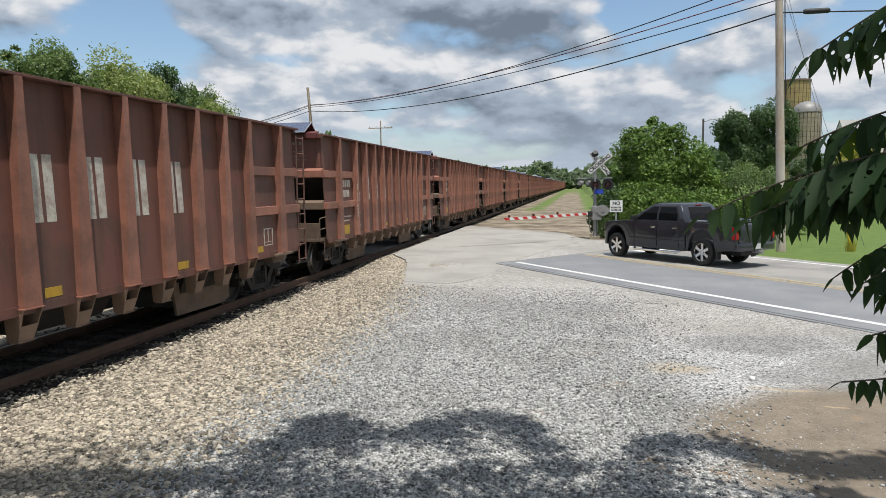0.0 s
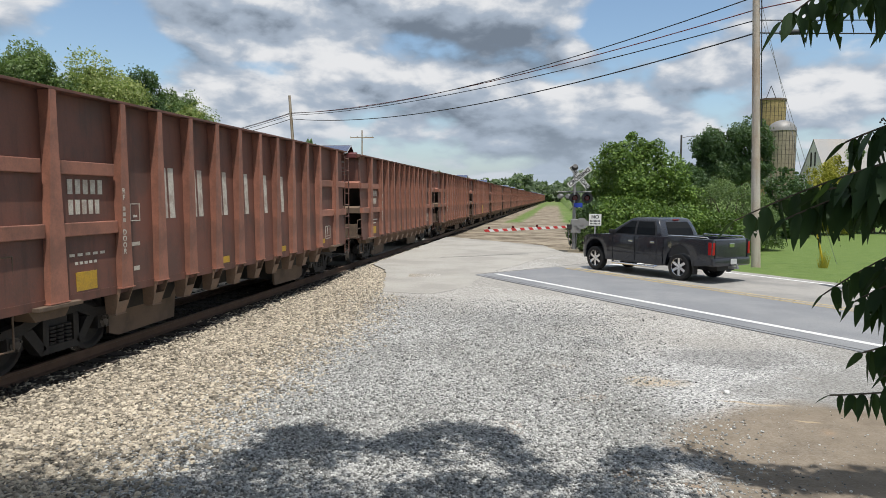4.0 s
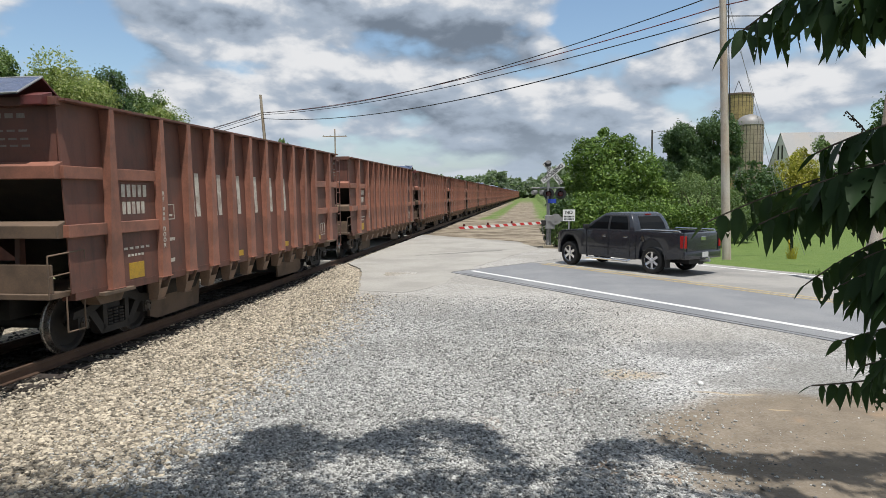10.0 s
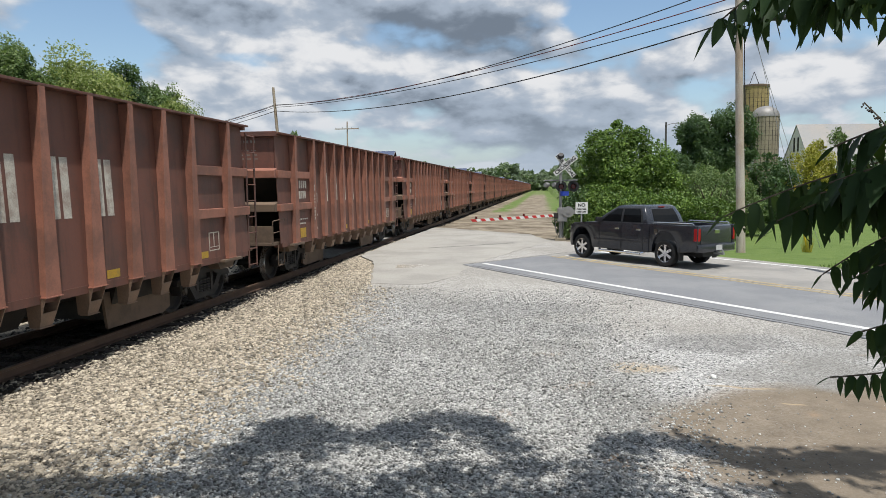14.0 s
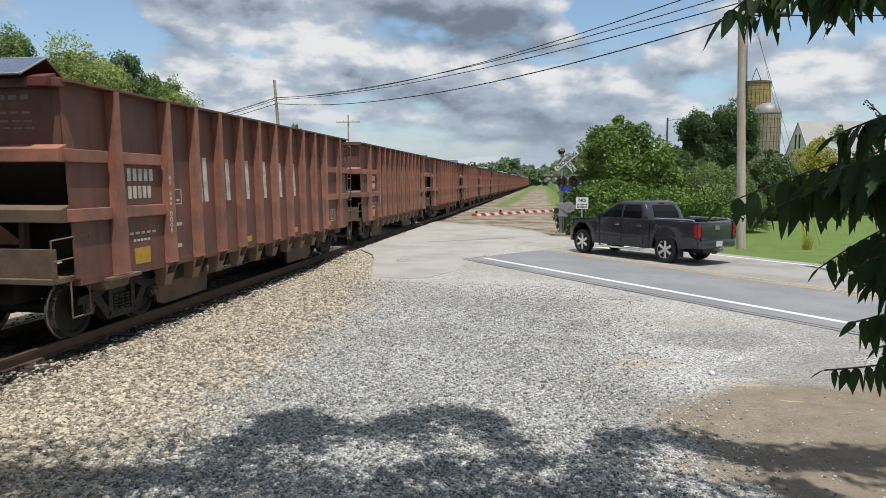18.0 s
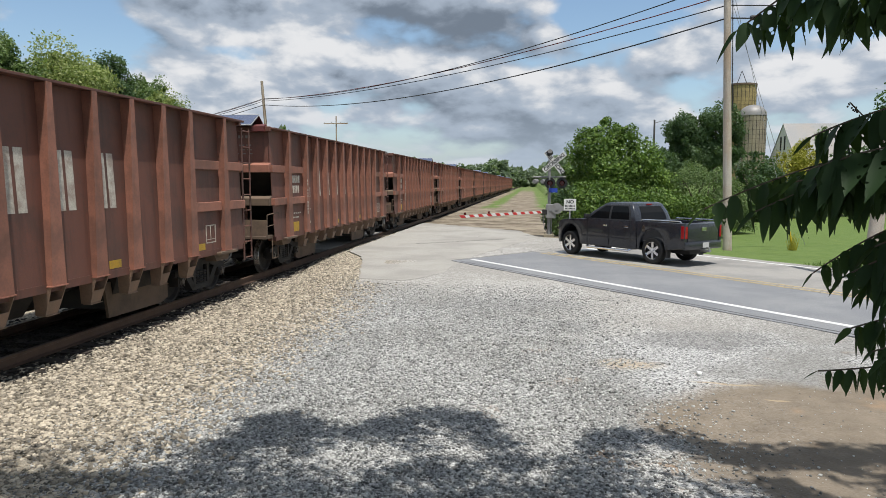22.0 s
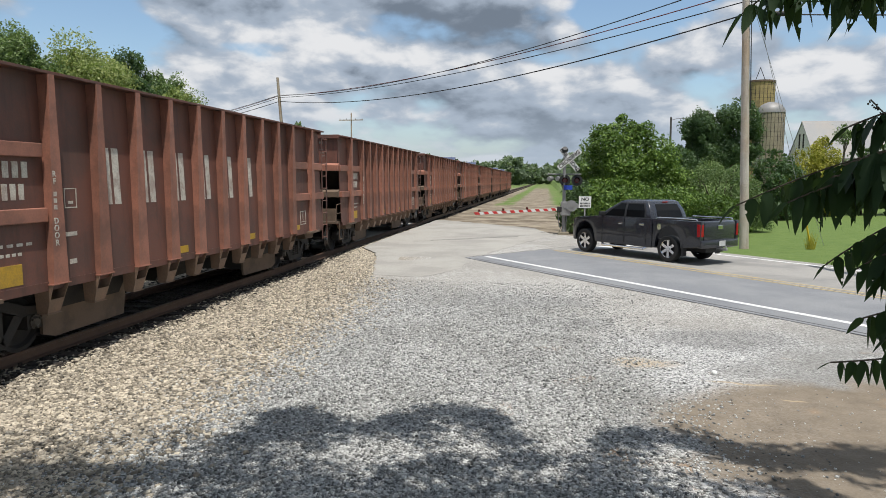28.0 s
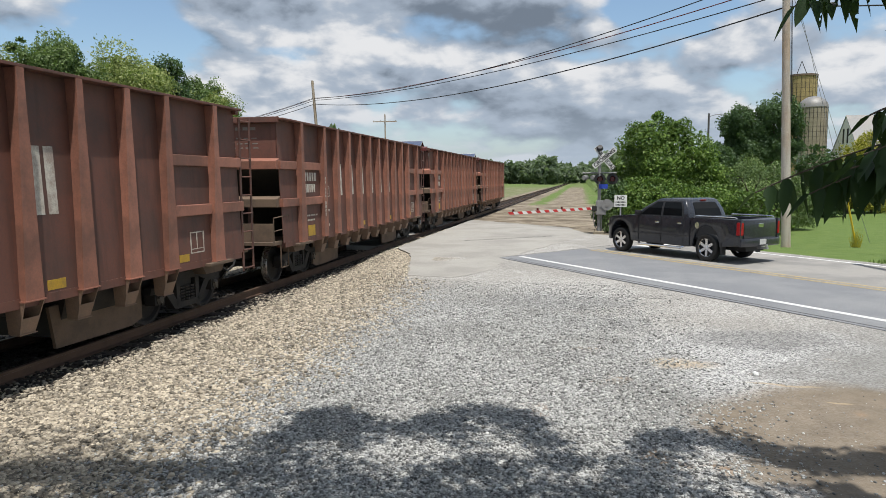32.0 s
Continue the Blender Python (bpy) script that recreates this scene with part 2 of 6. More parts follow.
# lighter than the other steel: sunlight on the brackets is put into the colour
LITPLATE = material("sunlit_bracket_plate", (0.27, 0.175, 0.12), 0.85, 0, (0.20, 0.14, 0.10), 3, 0.6, 40, 0.2, 0.15, 40, 0.1)
WIRE = material("black_cable", (0.02, 0.02, 0.022), 0.6)
REDWIRE = material("red_brown_cable", (0.16, 0.03, 0.03), 0.6)
GALV = material("galvanised_steel", (0.42, 0.43, 0.43), 0.45, 0.6, (0.30, 0.30, 0.29), 5, 0.5)
ALU = material("grey_painted_metal", (0.26, 0.26, 0.255), 0.6, 0.1, (0.22, 0.21, 0.20), 5, 0.6)
SIGNWHITE = material("white_sign_sheet", (0.78, 0.78, 0.75), 0.5, 0, (0.6, 0.6, 0.56), 4, 0.4)
SIGNBLACK = material("black_sign_paint", (0.015, 0.015, 0.015), 0.6)
GATERED = material("red_reflective_band", (0.55, 0.03, 0.03), 0.45)
LENS = material("red_signal_lens", (0.10, 0.008, 0.010), 0.15, bump=0)
BLUE = material("blue_notice_sheet", (0.02, 0.06, 0.42), 0.5)
PAINT = material("graphite_grey_car_paint", (0.017, 0.019, 0.026), 0.28, 0.0, (0.045, 0.046, 0.05), 2, 0.3, 200, 0.05, 0.0, coat=0.7)
GLASS = material("tinted_car_glass", (0.006, 0.007, 0.008), 0.06, 0, bump=0, grain_amount=0, spec=0.15)
CHROME = material("chrome", (0.75, 0.75, 0.76), 0.12, 1.0, bump=0, grain_amount=0.02)
TYRE = material("tyre_rubber", (0.018, 0.018, 0.018), 0.85)
PLASTIC = material("black_plastic_trim", (0.02, 0.02, 0.022), 0.6)
TAIL = material("lit_red_tail_lamp", (0.32, 0.010, 0.012), 0.2, emit=0.10, bump=0)
CONCRETE = material("silo_concrete_stave", (0.33, 0.285, 0.20), 0.9, 0, (0.22, 0.19, 0.14), 0.5, 0.6, 6, 0.2, 0.3, 5)
SILOTAN = material("ochre_silo_stave", (0.40, 0.31, 0.13), 0.9, 0, (0.26, 0.20, 0.10), 0.4, 0.7, 5, 0.2, 0.3, 5, streak=0.4)
TINROOF = material("pale_metal_roof", (0.25, 0.25, 0.25), 0.55, 0.2, (0.30, 0.27, 0.24), 0.4, 0.6)
BARNWHITE = material("white_barn_boards", (0.80, 0.78, 0.74), 0.8, 0, (0.70, 0.68, 0.64), 0.6, 0.5)
HOODRED = material("dark_red_housing", (0.16, 0.035, 0.032), 0.5, 0, (0.10, 0.04, 0.035), 3, 0.5)
PLATE = material("white_plate", (0.6, 0.6, 0.58), 0.5)

TEAL = material("teal_spray_paint", (0.20, 0.36, 0.34), 0.6)
REDRUST = material("orange_red_rust", (0.30, 0.085, 0.035), 0.75, 0, (0.24, 0.10, 0.06), 2, 0.6)

# ---- shapes ----
def box(bm, x0, x1, y0, y1, z0, z1, m=None):
    v = [bm.verts.new((x, y, z)) for x in (x0, x1) for y in (y0, y1) for z in (z0, z1)]
    if m is not None:
        for p in v:
            p.co = m @ p.co
    for q in ((0, 1, 3, 2), (4, 6, 7, 5), (0, 4, 5, 1), (2, 3, 7, 6), (0, 2, 6, 4), (1, 5, 7, 3)):
        bm.faces.new([v[i] for i in q])
    return v


def loft(bm, rings, closed=True, caps=True):
    """Skin over rings of equally many points."""
    vs = [[bm.verts.new(p) for p in r] for r in rings]
    n = len(vs[0])
    for a, b in zip(vs, vs[1:]):
        for i in range(n if closed else n - 1):
            j = (i + 1) % n
            bm.faces.new((a[i], a[j], b[j], b[i]))
    if caps and closed:
        bm.faces.new(vs[0][::-1])
        bm.faces.new(vs[-1])
    return vs


def tube(bm, a, b, r0, r1=None, n=10, caps=True):
    a, b = Vector(a), Vector(b)
    r1 = r0 if r1 is None else r1
    q = (b - a).to_track_quat("Z", "Y")
    ring = lambda c, r: [c + q @ Vector((r * math.cos(2 * math.pi * i / n), r * math.sin(2 * math.pi * i / n), 0)) for i in range(n)]
    loft(bm, [ring(a, r0), ring(b, r1)], caps=caps)


def rod(bm, pts, r, n=6):
    """A bent rod along points."""
    for a, b in zip(pts, pts[1:]):
        tube(bm, a, b, r, r, n)


def prism(bm, outline, axis, lo, hi):
    """A flat outline drawn out along x, y or z."""
    def at(p, h):
        return {"x": (h, p[0], p[1]), "y": (p[0], h, p[1]), "z": (p[0], p[1], h)}[axis]
    a, b = [bm.verts.new(at(p, lo)) for p in outline], [bm.verts.new(at(p, hi)) for p in outline]
    n = len(outline)
    for i in range(n):
        bm.faces.new((a[i], a[(i + 1) % n], b[(i + 1) % n], b[i]))
    bm.faces.new(a[::-1])
    bm.faces.new(b)


def part(name, bm, mat, parent=None, label="", bevel=0.0, smooth=False):
    """Links a bmesh as one mesh object under a thing or a part."""
    bmesh.ops.recalc_face_normals(bm, faces=bm.faces)
    if bevel:
        sharp = [e for e in bm.edges if len(e.link_faces) == 2 and e.calc_face_angle(0) > 0.6]
        bmesh.ops.bevel(bm, geom=sharp, offset=bevel, segments=2, affect="EDGES", profile=0.6)
    if smooth:
        for f in bm.faces:
            f.smooth = True
    me = bpy.data.meshes.new(name)
    bm.to_mesh(me)
    bm.free()
    me.materials.append(mat)
    if smooth:
        me.set_sharp_from_angle(angle=radians(40))
    ob = new(name, me)
    if parent:
        ob.parent = parent
    if label:
        tagged(ob, label)
    return ob


def mesh_from(name, verts, faces, mat, parent=None):
    me = bpy.data.meshes.new(name)
    me.from_pydata(verts, [], faces)
    me.materials.append(mat)
    ob = new(name, me)
    if parent:
        ob.parent = parent
    return ob


def thing(name, label, category, m=None, group="", kind=""):
    ob = new(name)
    if m is not None:
        ob.matrix_basis = m
    return tagged(ob, label, category, group, kind)


def share(name, ob, m, parent):
    """Another object on the mesh of ob."""
    o = new(name, ob.data)
    o.parent, o.matrix_basis = parent, m
    return o


def lettering(name, words, size, mat, parent, m, depth=0.004):
    cu = bpy.data.curves.new(name, "FONT")
    cu.body, cu.size, cu.extrude, cu.align_x, cu.align_y, cu.offset = words, size, depth, "CENTER", "CENTER", size * 0.03
    tmp = bpy.data.objects.new(name, cu)
    me = bpy.data.meshes.new_from_object(tmp)
    me.materials.append(mat)
    bpy.data.objects.remove(tmp)
    ob = new(name, me)
    ob.parent, ob.matrix_basis = parent, m
    return ob


# ---- ground ----
TRACK_X = -8.1
ROAD_U, ROAD_N = Vector((0.618, -0.786, 0)).normalized(), Vector((0.786, 0.618, 0)).normalized()


def road_point(u, n, z=0.0):
    p = ROAD_U * u + ROAD_N * n
    return (p.x, p.y, z)


def ground_height(x, y):
    n = x * ROAD_N.x + y * ROAD_N.y
    z = -0.13
    # the lot rises to the road and the crossing
    k = min(1, max(0, (n - 8.1) / 3.0)) if n < 16 else min(1, max(0, (22.8 - n) / 3.0))
    apron = min(1, max(0, (y - 13.5) / 3.0)) * (1 if n < 22 else 0)
    k = max(k, apron)
    z += 0.112 * k * k * (3 - 2 * k)
    d = abs(x - TRACK_X)
    if d < 3.2:
        low = -0.19 if d < 1.9 else -0.19 + 0.02 * (d - 1.9)
        if y < 43:
            beside = 0.13 * min(1, max(0, (y - 19) / 3)) if d > 1.35 else 0.0
            low += max(beside, 0.14 * min(1, max(0, (y - 15.5) / 2)) * min(1, max(0, (d - 2.0) / 0.6)))
        z = min(z, low)
    # the lawn climbs gently towards the farm, the far bank of the track rises
    if abs(x) < 16 and -4 < y < 46:
        z += (0.025 * noise.noise((x * 0.6, y * 0.6, 0)) + 0.010 * noise.noise((x * 2, y * 2, 4))) * (0.4 if y > 13 else 1)
    z += 0.012 * max(0, n - 30) if x > 3 else 0
    z += 0.05 * min(20, max(0, TRACK_X - 6 - x)) * 0.25
    return z


def axis(lo, hi, fine_lo, fine_hi, step, grow=1.16):
    out, a, s = [], fine_lo, step
    while a > lo:
        s *= grow
        a -= s
        out.append(max(a, lo))
    out = out[::-1] + list(np.arange(fine_lo, fine_hi, step))
    a, s = out[-1], step
    while a < hi:
        s *= grow
        a += s
        out.append(min(a, hi))
    return out


def build_ground():
    m = bpy.data.materials.new("gravel_lot_and_grass")
    m.use_nodes = True
    N = Nodes(m.node_tree)
    co = N.add("ShaderNodeTexCoord").outputs["Object"]
    s = N.add("ShaderNodeSeparateXYZ", {0: co})
    x, y = s.outputs[0], s.outputs[1]
    wob = N.math("MULTIPLY", N.math("SUBTRACT", N.noise(co, 0.7, 4), 0.5), 2.2)
    xw, yw = N.math("ADD", x, wob), N.math("ADD", y, wob)
    n = N.math("ADD", N.math("MULTIPLY", x, ROAD_N.x), N.math("MULTIPLY", y, ROAD_N.y))
    cell = N.add("ShaderNodeTexVoronoi", {"Vector": co, "Scale": 30.0})
    cell_fine = N.add("ShaderNodeTexVoronoi", {"Vector": co, "Scale": 44.0})
    shade = N.add("ShaderNodeSeparateColor", {0: cell.outputs["Color"]}).outputs[0]
    shade_f = N.add("ShaderNodeSeparateColor", {0: cell_fine.outputs["Color"]}).outputs[0]
    grey = N.mix(shade_f, (0.105, 0.105, 0.104), (0.61, 0.605, 0.585))
    tan = N.mix(shade, (0.10, 0.083, 0.06), (0.47, 0.41, 0.315))
    big = N.noise(co, 0.35, 4)
    grey = N.mix(N.ramp(big, 0.42, 0.60, 0.0, 0.72), grey, (0.20, 0.195, 0.18))
    # tan ballast along the track, brown dirt in the lot's corner, pale dust
    c = N.mix(N.ramp(xw, -4.9, -3.6), tan, grey)
    dust = N.math("MAXIMUM", N.math("MULTIPLY", N.ramp(yw, 10.5, 13.0), N.ramp(xw, -1.0, 1.5)), N.math("MULTIPLY", N.ramp(yw, 13.5, 16.5), N.ramp(xw, -5.0, -4.0)))
    c = N.mix(N.math("MULTIPLY", dust, 0.6), c, N.mix(shade_f, (0.20, 0.187, 0.168), (0.52, 0.495, 0.45)))
    ex, ey = N.math("DIVIDE", N.math("SUBTRACT", xw, 3.9), 2.75), N.math("DIVIDE", N.math("SUBTRACT", yw, 7.0), 2.25)
    dirt = N.ramp(N.math("ADD", N.math("MULTIPLY", ex, ex), N.math("MULTIPLY", ey, ey)), 1.15, 0.7)
    dirt_c = N.mix(N.noise(co, 3.0, 6, 0.65), (0.085, 0.064, 0.043), (0.275, 0.225, 0.165))
    c = N.mix(N.math("MULTIPLY", dirt, 0.9), c, dirt_c)
    patch = N.ramp(N.noise(co, 0.9, 3), 0.60, 0.70)
    c = N.mix(N.math("MULTIPLY", N.math("MULTIPLY", patch, N.ramp(x, -1.5, 0.5)), N.ramp(y, 12.0, 10.0, 0.0, 0.7)), c, (0.33, 0.22, 0.13))
    # broad zones of finer, darker gravel
    for cx, cy, rx, ry in ((2.8, 11.3, 1.1, 0.6), (-0.5, 14.2, 1.5, 0.6), (0.4, 12.3, 0.8, 0.5)):
        sx, sy = N.math("DIVIDE", N.math("SUBTRACT", x, cx), rx), N.math("DIVIDE", N.math("SUBTRACT", N.math("ADD", y, N.math("MULTIPLY", wob, 0.4)), cy), ry)
        c = N.mix(N.ramp(N.math("ADD", N.math("MULTIPLY", sx, sx), N.math("MULTIPLY", sy, sy)), 1.7, 0.3, 0.0, 0.8), c, N.mix(shade_f, (0.10, 0.10, 0.10), (0.34, 0.335, 0.32)))
    # oil and dust under the trains, with the train's own shade painted in
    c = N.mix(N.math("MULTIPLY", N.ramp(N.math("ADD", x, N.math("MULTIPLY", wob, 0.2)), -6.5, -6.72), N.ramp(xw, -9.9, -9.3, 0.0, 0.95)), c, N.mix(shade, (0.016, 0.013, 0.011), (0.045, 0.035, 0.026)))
    # streaks of orange clay
    for cx, cy, rx, ry in ((2.4, 8.9, 0.55, 0.045), (1.25, 9.75, 0.45, 0.30), (4.9, 9.4, 0.6, 0.10), (2.9, 8.3, 0.2, 0.03)):
        sx, sy = N.math("DIVIDE", N.math("SUBTRACT", xw, cx), rx), N.math("DIVIDE", N.math("SUBTRACT", N.math("ADD", y, N.math("MULTIPLY", wob, 0.35)), cy), ry)
        c = N.mix(N.ramp(N.math("ADD", N.math("MULTIPLY", sx, sx), N.math("MULTIPLY", sy, sy)), 1.6, 0.2, 0.0, 0.6), c, N.mix(N.noise(co, 9.0, 4), (0.35, 0.265, 0.165), (0.50, 0.40, 0.26)))
    # grass: the lawn past the road, the strip along the track, the far bank
    lane = N.noise(co, 0.25, 4)
    green = N.mix(N.noise(co, 1.8, 6, 0.7), (0.060, 0.115, 0.024), (0.17, 0.225, 0.068))
    dry = N.mix(N.ramp(N.noise(co, 0.55, 7, 0.68), 0.35, 0.65), (0.125, 0.10, 0.072), (0.31, 0.265, 0.20))
    lawn = N.ramp(N.math("ADD", n, N.math("MULTIPLY", wob, 0.12)), 19.75, 20.05)
    c = N.mix(N.math("MULTIPLY", lawn, N.ramp(x, 4.5, 5.2)), c, green)
    c = N.mix(N.math("MULTIPLY", N.math("MULTIPLY", lawn, N.ramp(y, 28.0, 30.0)), N.ramp(x, 3.2, 1.6)), c, dry)
    verge = N.math("ADD", N.math("MULTIPLY", N.ramp(xw, -5.6, -4.8), N.ramp(xw, -3.0, -3.8)), N.ramp(xw, 0.2, 1.2), True)
    strip = N.math("MULTIPLY", N.ramp(yw, 66, 74), N.math("MULTIPLY", verge, N.ramp(lane, 0.30, 0.45)))
    side_dirt = N.math("MULTIPLY", N.ramp(y, 30.0, 36.0), N.math("MULTIPLY", N.ramp(xw, -5.4, -4.6), N.ramp(xw, 3.4, 2.4)))
    c = N.mix(side_dirt, c, dry)
    c = N.mix(strip, c, green)
    c = N.mix(N.ramp(xw, -10.4, -11.2), c, N.mix(lane, dry, green))
    c = N.mix(N.math("MULTIPLY", N.ramp(y, 170, 260), 0.8), c, green)
    height = N.math("ADD", N.math("MULTIPLY", cell.outputs["Distance"], -0.6), N.math("MULTIPLY", cell_fine.outputs["Distance"], -0.35))
    b = N.add("ShaderNodeBsdfPrincipled", {"Base Color": c, "Roughness": 0.95, "Specular IOR Level": 0.2})
    N.tree.links.new(N.add("ShaderNodeBump", {"Height": height, "Strength": N.ramp(dirt, 0, 1, 0.9, 0.25), "Distance": 0.03}).outputs[0], b.inputs["Normal"])
    N.add("ShaderNodeOutputMaterial", {0: b.outputs[0]})
    xs, ys = axis(-2500, 2500, -14, 14, 0.35), axis(-1500, 3500, -2, 44, 0.35)
    verts, faces = [], []
    for yv in ys:
        for xv in xs:
            verts.append((xv, yv, ground_height(xv, yv)))
    w = len(xs)
    for j in range(len(ys) - 1):
        for i in range(w - 1):
            a = j * w + i
            faces.append((a, a + 1, a + w + 1, a + w))
    ob = mesh_from("ground", verts, faces, m)
    for p in ob.data.polygons:
        p.use_smooth = True
    return tagged(ob, "pale gravel lot with tan ballast, brown dirt and lawn", "ground", kind="structure")


build_ground()


def slab(name, outline, z, thick, mat, label, category="road"):
    bm = bmesh.new()
    prism(bm, outline, "z", z - thick, z)
    return tagged(part(name, bm, mat), label, category, kind="structure")


ASPHALT = material("grey_worn_asphalt", (0.225, 0.232, 0.245), 0.85, 0, (0.29, 0.295, 0.30), 0.5, 0.8, 90, 0.35, 0.35, 120, spec=0.35)
LANE = material("pale_worn_lane", (0.35, 0.335, 0.31), 0.85, 0, (0.23, 0.225, 0.215), 0.6, 0.8, 90, 0.3, 0.3, 120, spec=0.35)
APRON = material("sun_bleached_apron", (0.39, 0.375, 0.34), 0.9, 0, (0.30, 0.285, 0.26), 0.45, 0.8, 80, 0.25, 0.35, 100, spec=0.3)
ROADWHITE = material("worn_white_road_paint", (0.76, 0.76, 0.74), 0.7, 0, (0.45, 0.45, 0.44), 8, 0.35, 70, 0.3, 0.1)
ROADYELLOW = material("worn_yellow_road_paint", (0.47, 0.36, 0.16), 0.7, 0, (0.36, 0.32, 0.24), 5, 0.8, 70, 0.3, 0.1)
TAR = material("black_tar_seam", (0.10, 0.10, 0.10), 0.7)


def ragged(points, step=0.35, amount=0.06, seed=0):
    """The outline with small worn bites along it."""
    out = []
    for (ax, ay), (bx, by) in zip(points, points[1:] + points[:1]):
        n = max(1, int(math.hypot(bx - ax, by - ay) / step)) if math.hypot(bx - ax, by - ay) < 40 else 1
        for i in range(n):
            k = i / n
            x, y = ax + (bx - ax) * k, ay + (by - ay) * k
            out.append((x + amount * noise.noise((x * 2, y * 2, seed)), y + amount * noise.noise((x * 2, y * 2, seed + 9))))
    return out


def r2(u, n):
    return road_point(u, n)[:2]


# road lanes from the crossing's edge towards the right, then the bleached apron over the tracks
U0 = -18.2
slab("road", ragged([r2(U0, 11.15), r2(90, 11.15), r2(90, 15.16), r2(U0 - 0.9, 15.16)], seed=1), 0.0, 0.25, ASPHALT, "grey asphalt road lane worn by traffic")
slab("road_far_lane", ragged([r2(U0 - 0.9, 15.17), r2(90, 15.17), r2(90, 19.65), r2(U0 - 2.0, 19.65)], seed=2), 0.0, 0.25, LANE, "pale worn asphalt road lane beside a lawn")
slab("apron", ragged([(-4.4, 16.95), (-3.1, 16.75), (-2.35, 18.6), (-2.3, 21.25), (-0.9, 26.5), (0.4, 30.9), (-0.6, 35.2), (-6.2, 41.0), (-6.6, 41.0), (-6.62, 24.0), (-5.6, 22.0)], step=0.22, amount=0.14, seed=3), -0.012, 0.22, APRON, "sun-bleached asphalt apron at the railway crossing", "pavement")
slab("crossing_far", [(-9.6, 24.0), (-9.6, 41.0), (-40.0, 74.0), (-52.0, 64.0), (-12.0, 24.0)], -0.012, 0.22, APRON, "bleached asphalt road beyond the tracks", "road")
slab("crossing_panel", [(-8.75, 24.5), (-7.5, 24.5), (-7.5, 41.0), (-8.75, 41.0)], -0.008, 0.2, APRON, "worn asphalt panel between the rails", "pavement")


def stripe(name, a, b, width, mat, label, parent=None):
    d = (Vector(b) - Vector(a)).to_2d().normalized()
    s = Vector((-d.y, d.x)) * width / 2
    a, b = Vector(a).to_2d(), Vector(b).to_2d()
    o = [a - s, b - s, b + s, a + s]
    bm = bmesh.new()
    prism(bm, ragged([tuple(p) for p in o], 0.3, 0.012, 5), "z", 0.0005, 0.005)
    return tagged(part(name, bm, mat), label, "road marking", kind="structure")


stripe("edge_line", road_point(U0 + 0.05, 11.90), road_point(90, 11.90), 0.17, ROADWHITE, "worn white edge line on asphalt")
stripe("edge_line", road_point(U0 - 1.5, 19.15), road_point(90, 19.15), 0.14, ROADWHITE, "worn white edge line beside the lawn")
stripe("centre_line", road_point(U0 - 0.4, 15.06), road_point(90, 15.06), 0.11, ROADYELLOW, "faded yellow centre line")
stripe("centre_line", road_point(U0 - 0.4, 15.38), road_point(90, 15.38), 0.11, ROADYELLOW, "faded yellow centre line")
stripe("stop_line", road_point(U0 - 0.15, 15.7), road_point(U0 - 0.7, 18.9), 0.6, ROADWHITE, "worn white stop line")
for a, b in ((road_point(U0 + 0.3, 11.30), road_point(40, 11.24)), (road_point(U0 - 0.05, 11.2), road_point(U0 - 0.95, 15.1)), (road_point(U0 - 0.95, 15.1), road_point(U0 - 2.0, 19.5)),
             ((-4.6, 27.0, 0), (-1.2, 29.6, 0))):
    stripe("tar_seam", a, b, 0.03, TAR, "black tar seam in the asphalt")

# ---- track ----
def build_track():
    track = thing("railway_track", "single railway track with rust-brown rails on wooden ties", "railway track", kind="structure")
    for x in (-0.755, 0.755):
        bm = bmesh.new()
        o = [(-0.07, -0.172), (0.07, -0.172), (0.07, -0.158), (0.012, -0.14), (0.012, -0.045), (0.036, -0.035), (0.036, 0.0), (-0.036, 0.0), (-0.036, -0.035), (-0.012, -0.045), (-0.012, -0.14), (-0.07, -0.158)]
        prism(bm, [(p + x + TRACK_X, q) for p, q in o], "y", -700, 1500)
        part("rail", bm, RAILHEAD, track)
    bm = bmesh.new()
    box(bm, -1.3, 1.3, -0.115, 0.115, -0.36, -0.176)
    first = part("tie", bm, TIE, track)
    first.matrix_basis = pose(TRACK_X, 0, 0)
    rng = random.Random(3)
    for i in range(1, 290):
        share("tie", first, pose(TRACK_X + rng.uniform(-0.05, 0.05), i * 0.53, 0, 0, 0, rng.uniform(-1.5, 1.5)), track)
    bm = bmesh.new()
    for i in list(range(290, 900)) + list(range(-60, 0)):
        box(bm, TRACK_X - 1.3, TRACK_X + 1.3, i * 0.53 - 0.115, i * 0.53 + 0.115, -0.36, -0.176)
    tagged(part("far_ties", bm, TIE, track), kind="stuff")
    return track


build_track()

# ---- freight cars ----
CAR_PITCH = 15.9
STENCIL = material("faded_grey_stencil", (0.26, 0.22, 0.19), 0.8)
RIBS = (-4.46, -3.47, -2.48, -1.49, -0.5, 0.5, 1.49, 2.48, 3.47, 4.46)
POSTS = (-5.95, 5.95)
PANEL, FACE, TOP, SILL = 1.25, 1.46, 3.88, 1.0


def panel_x(z):
    """The side sheet leans out towards its foot."""
    return PANEL + 0.12 * (TOP - z) / (TOP - SILL)


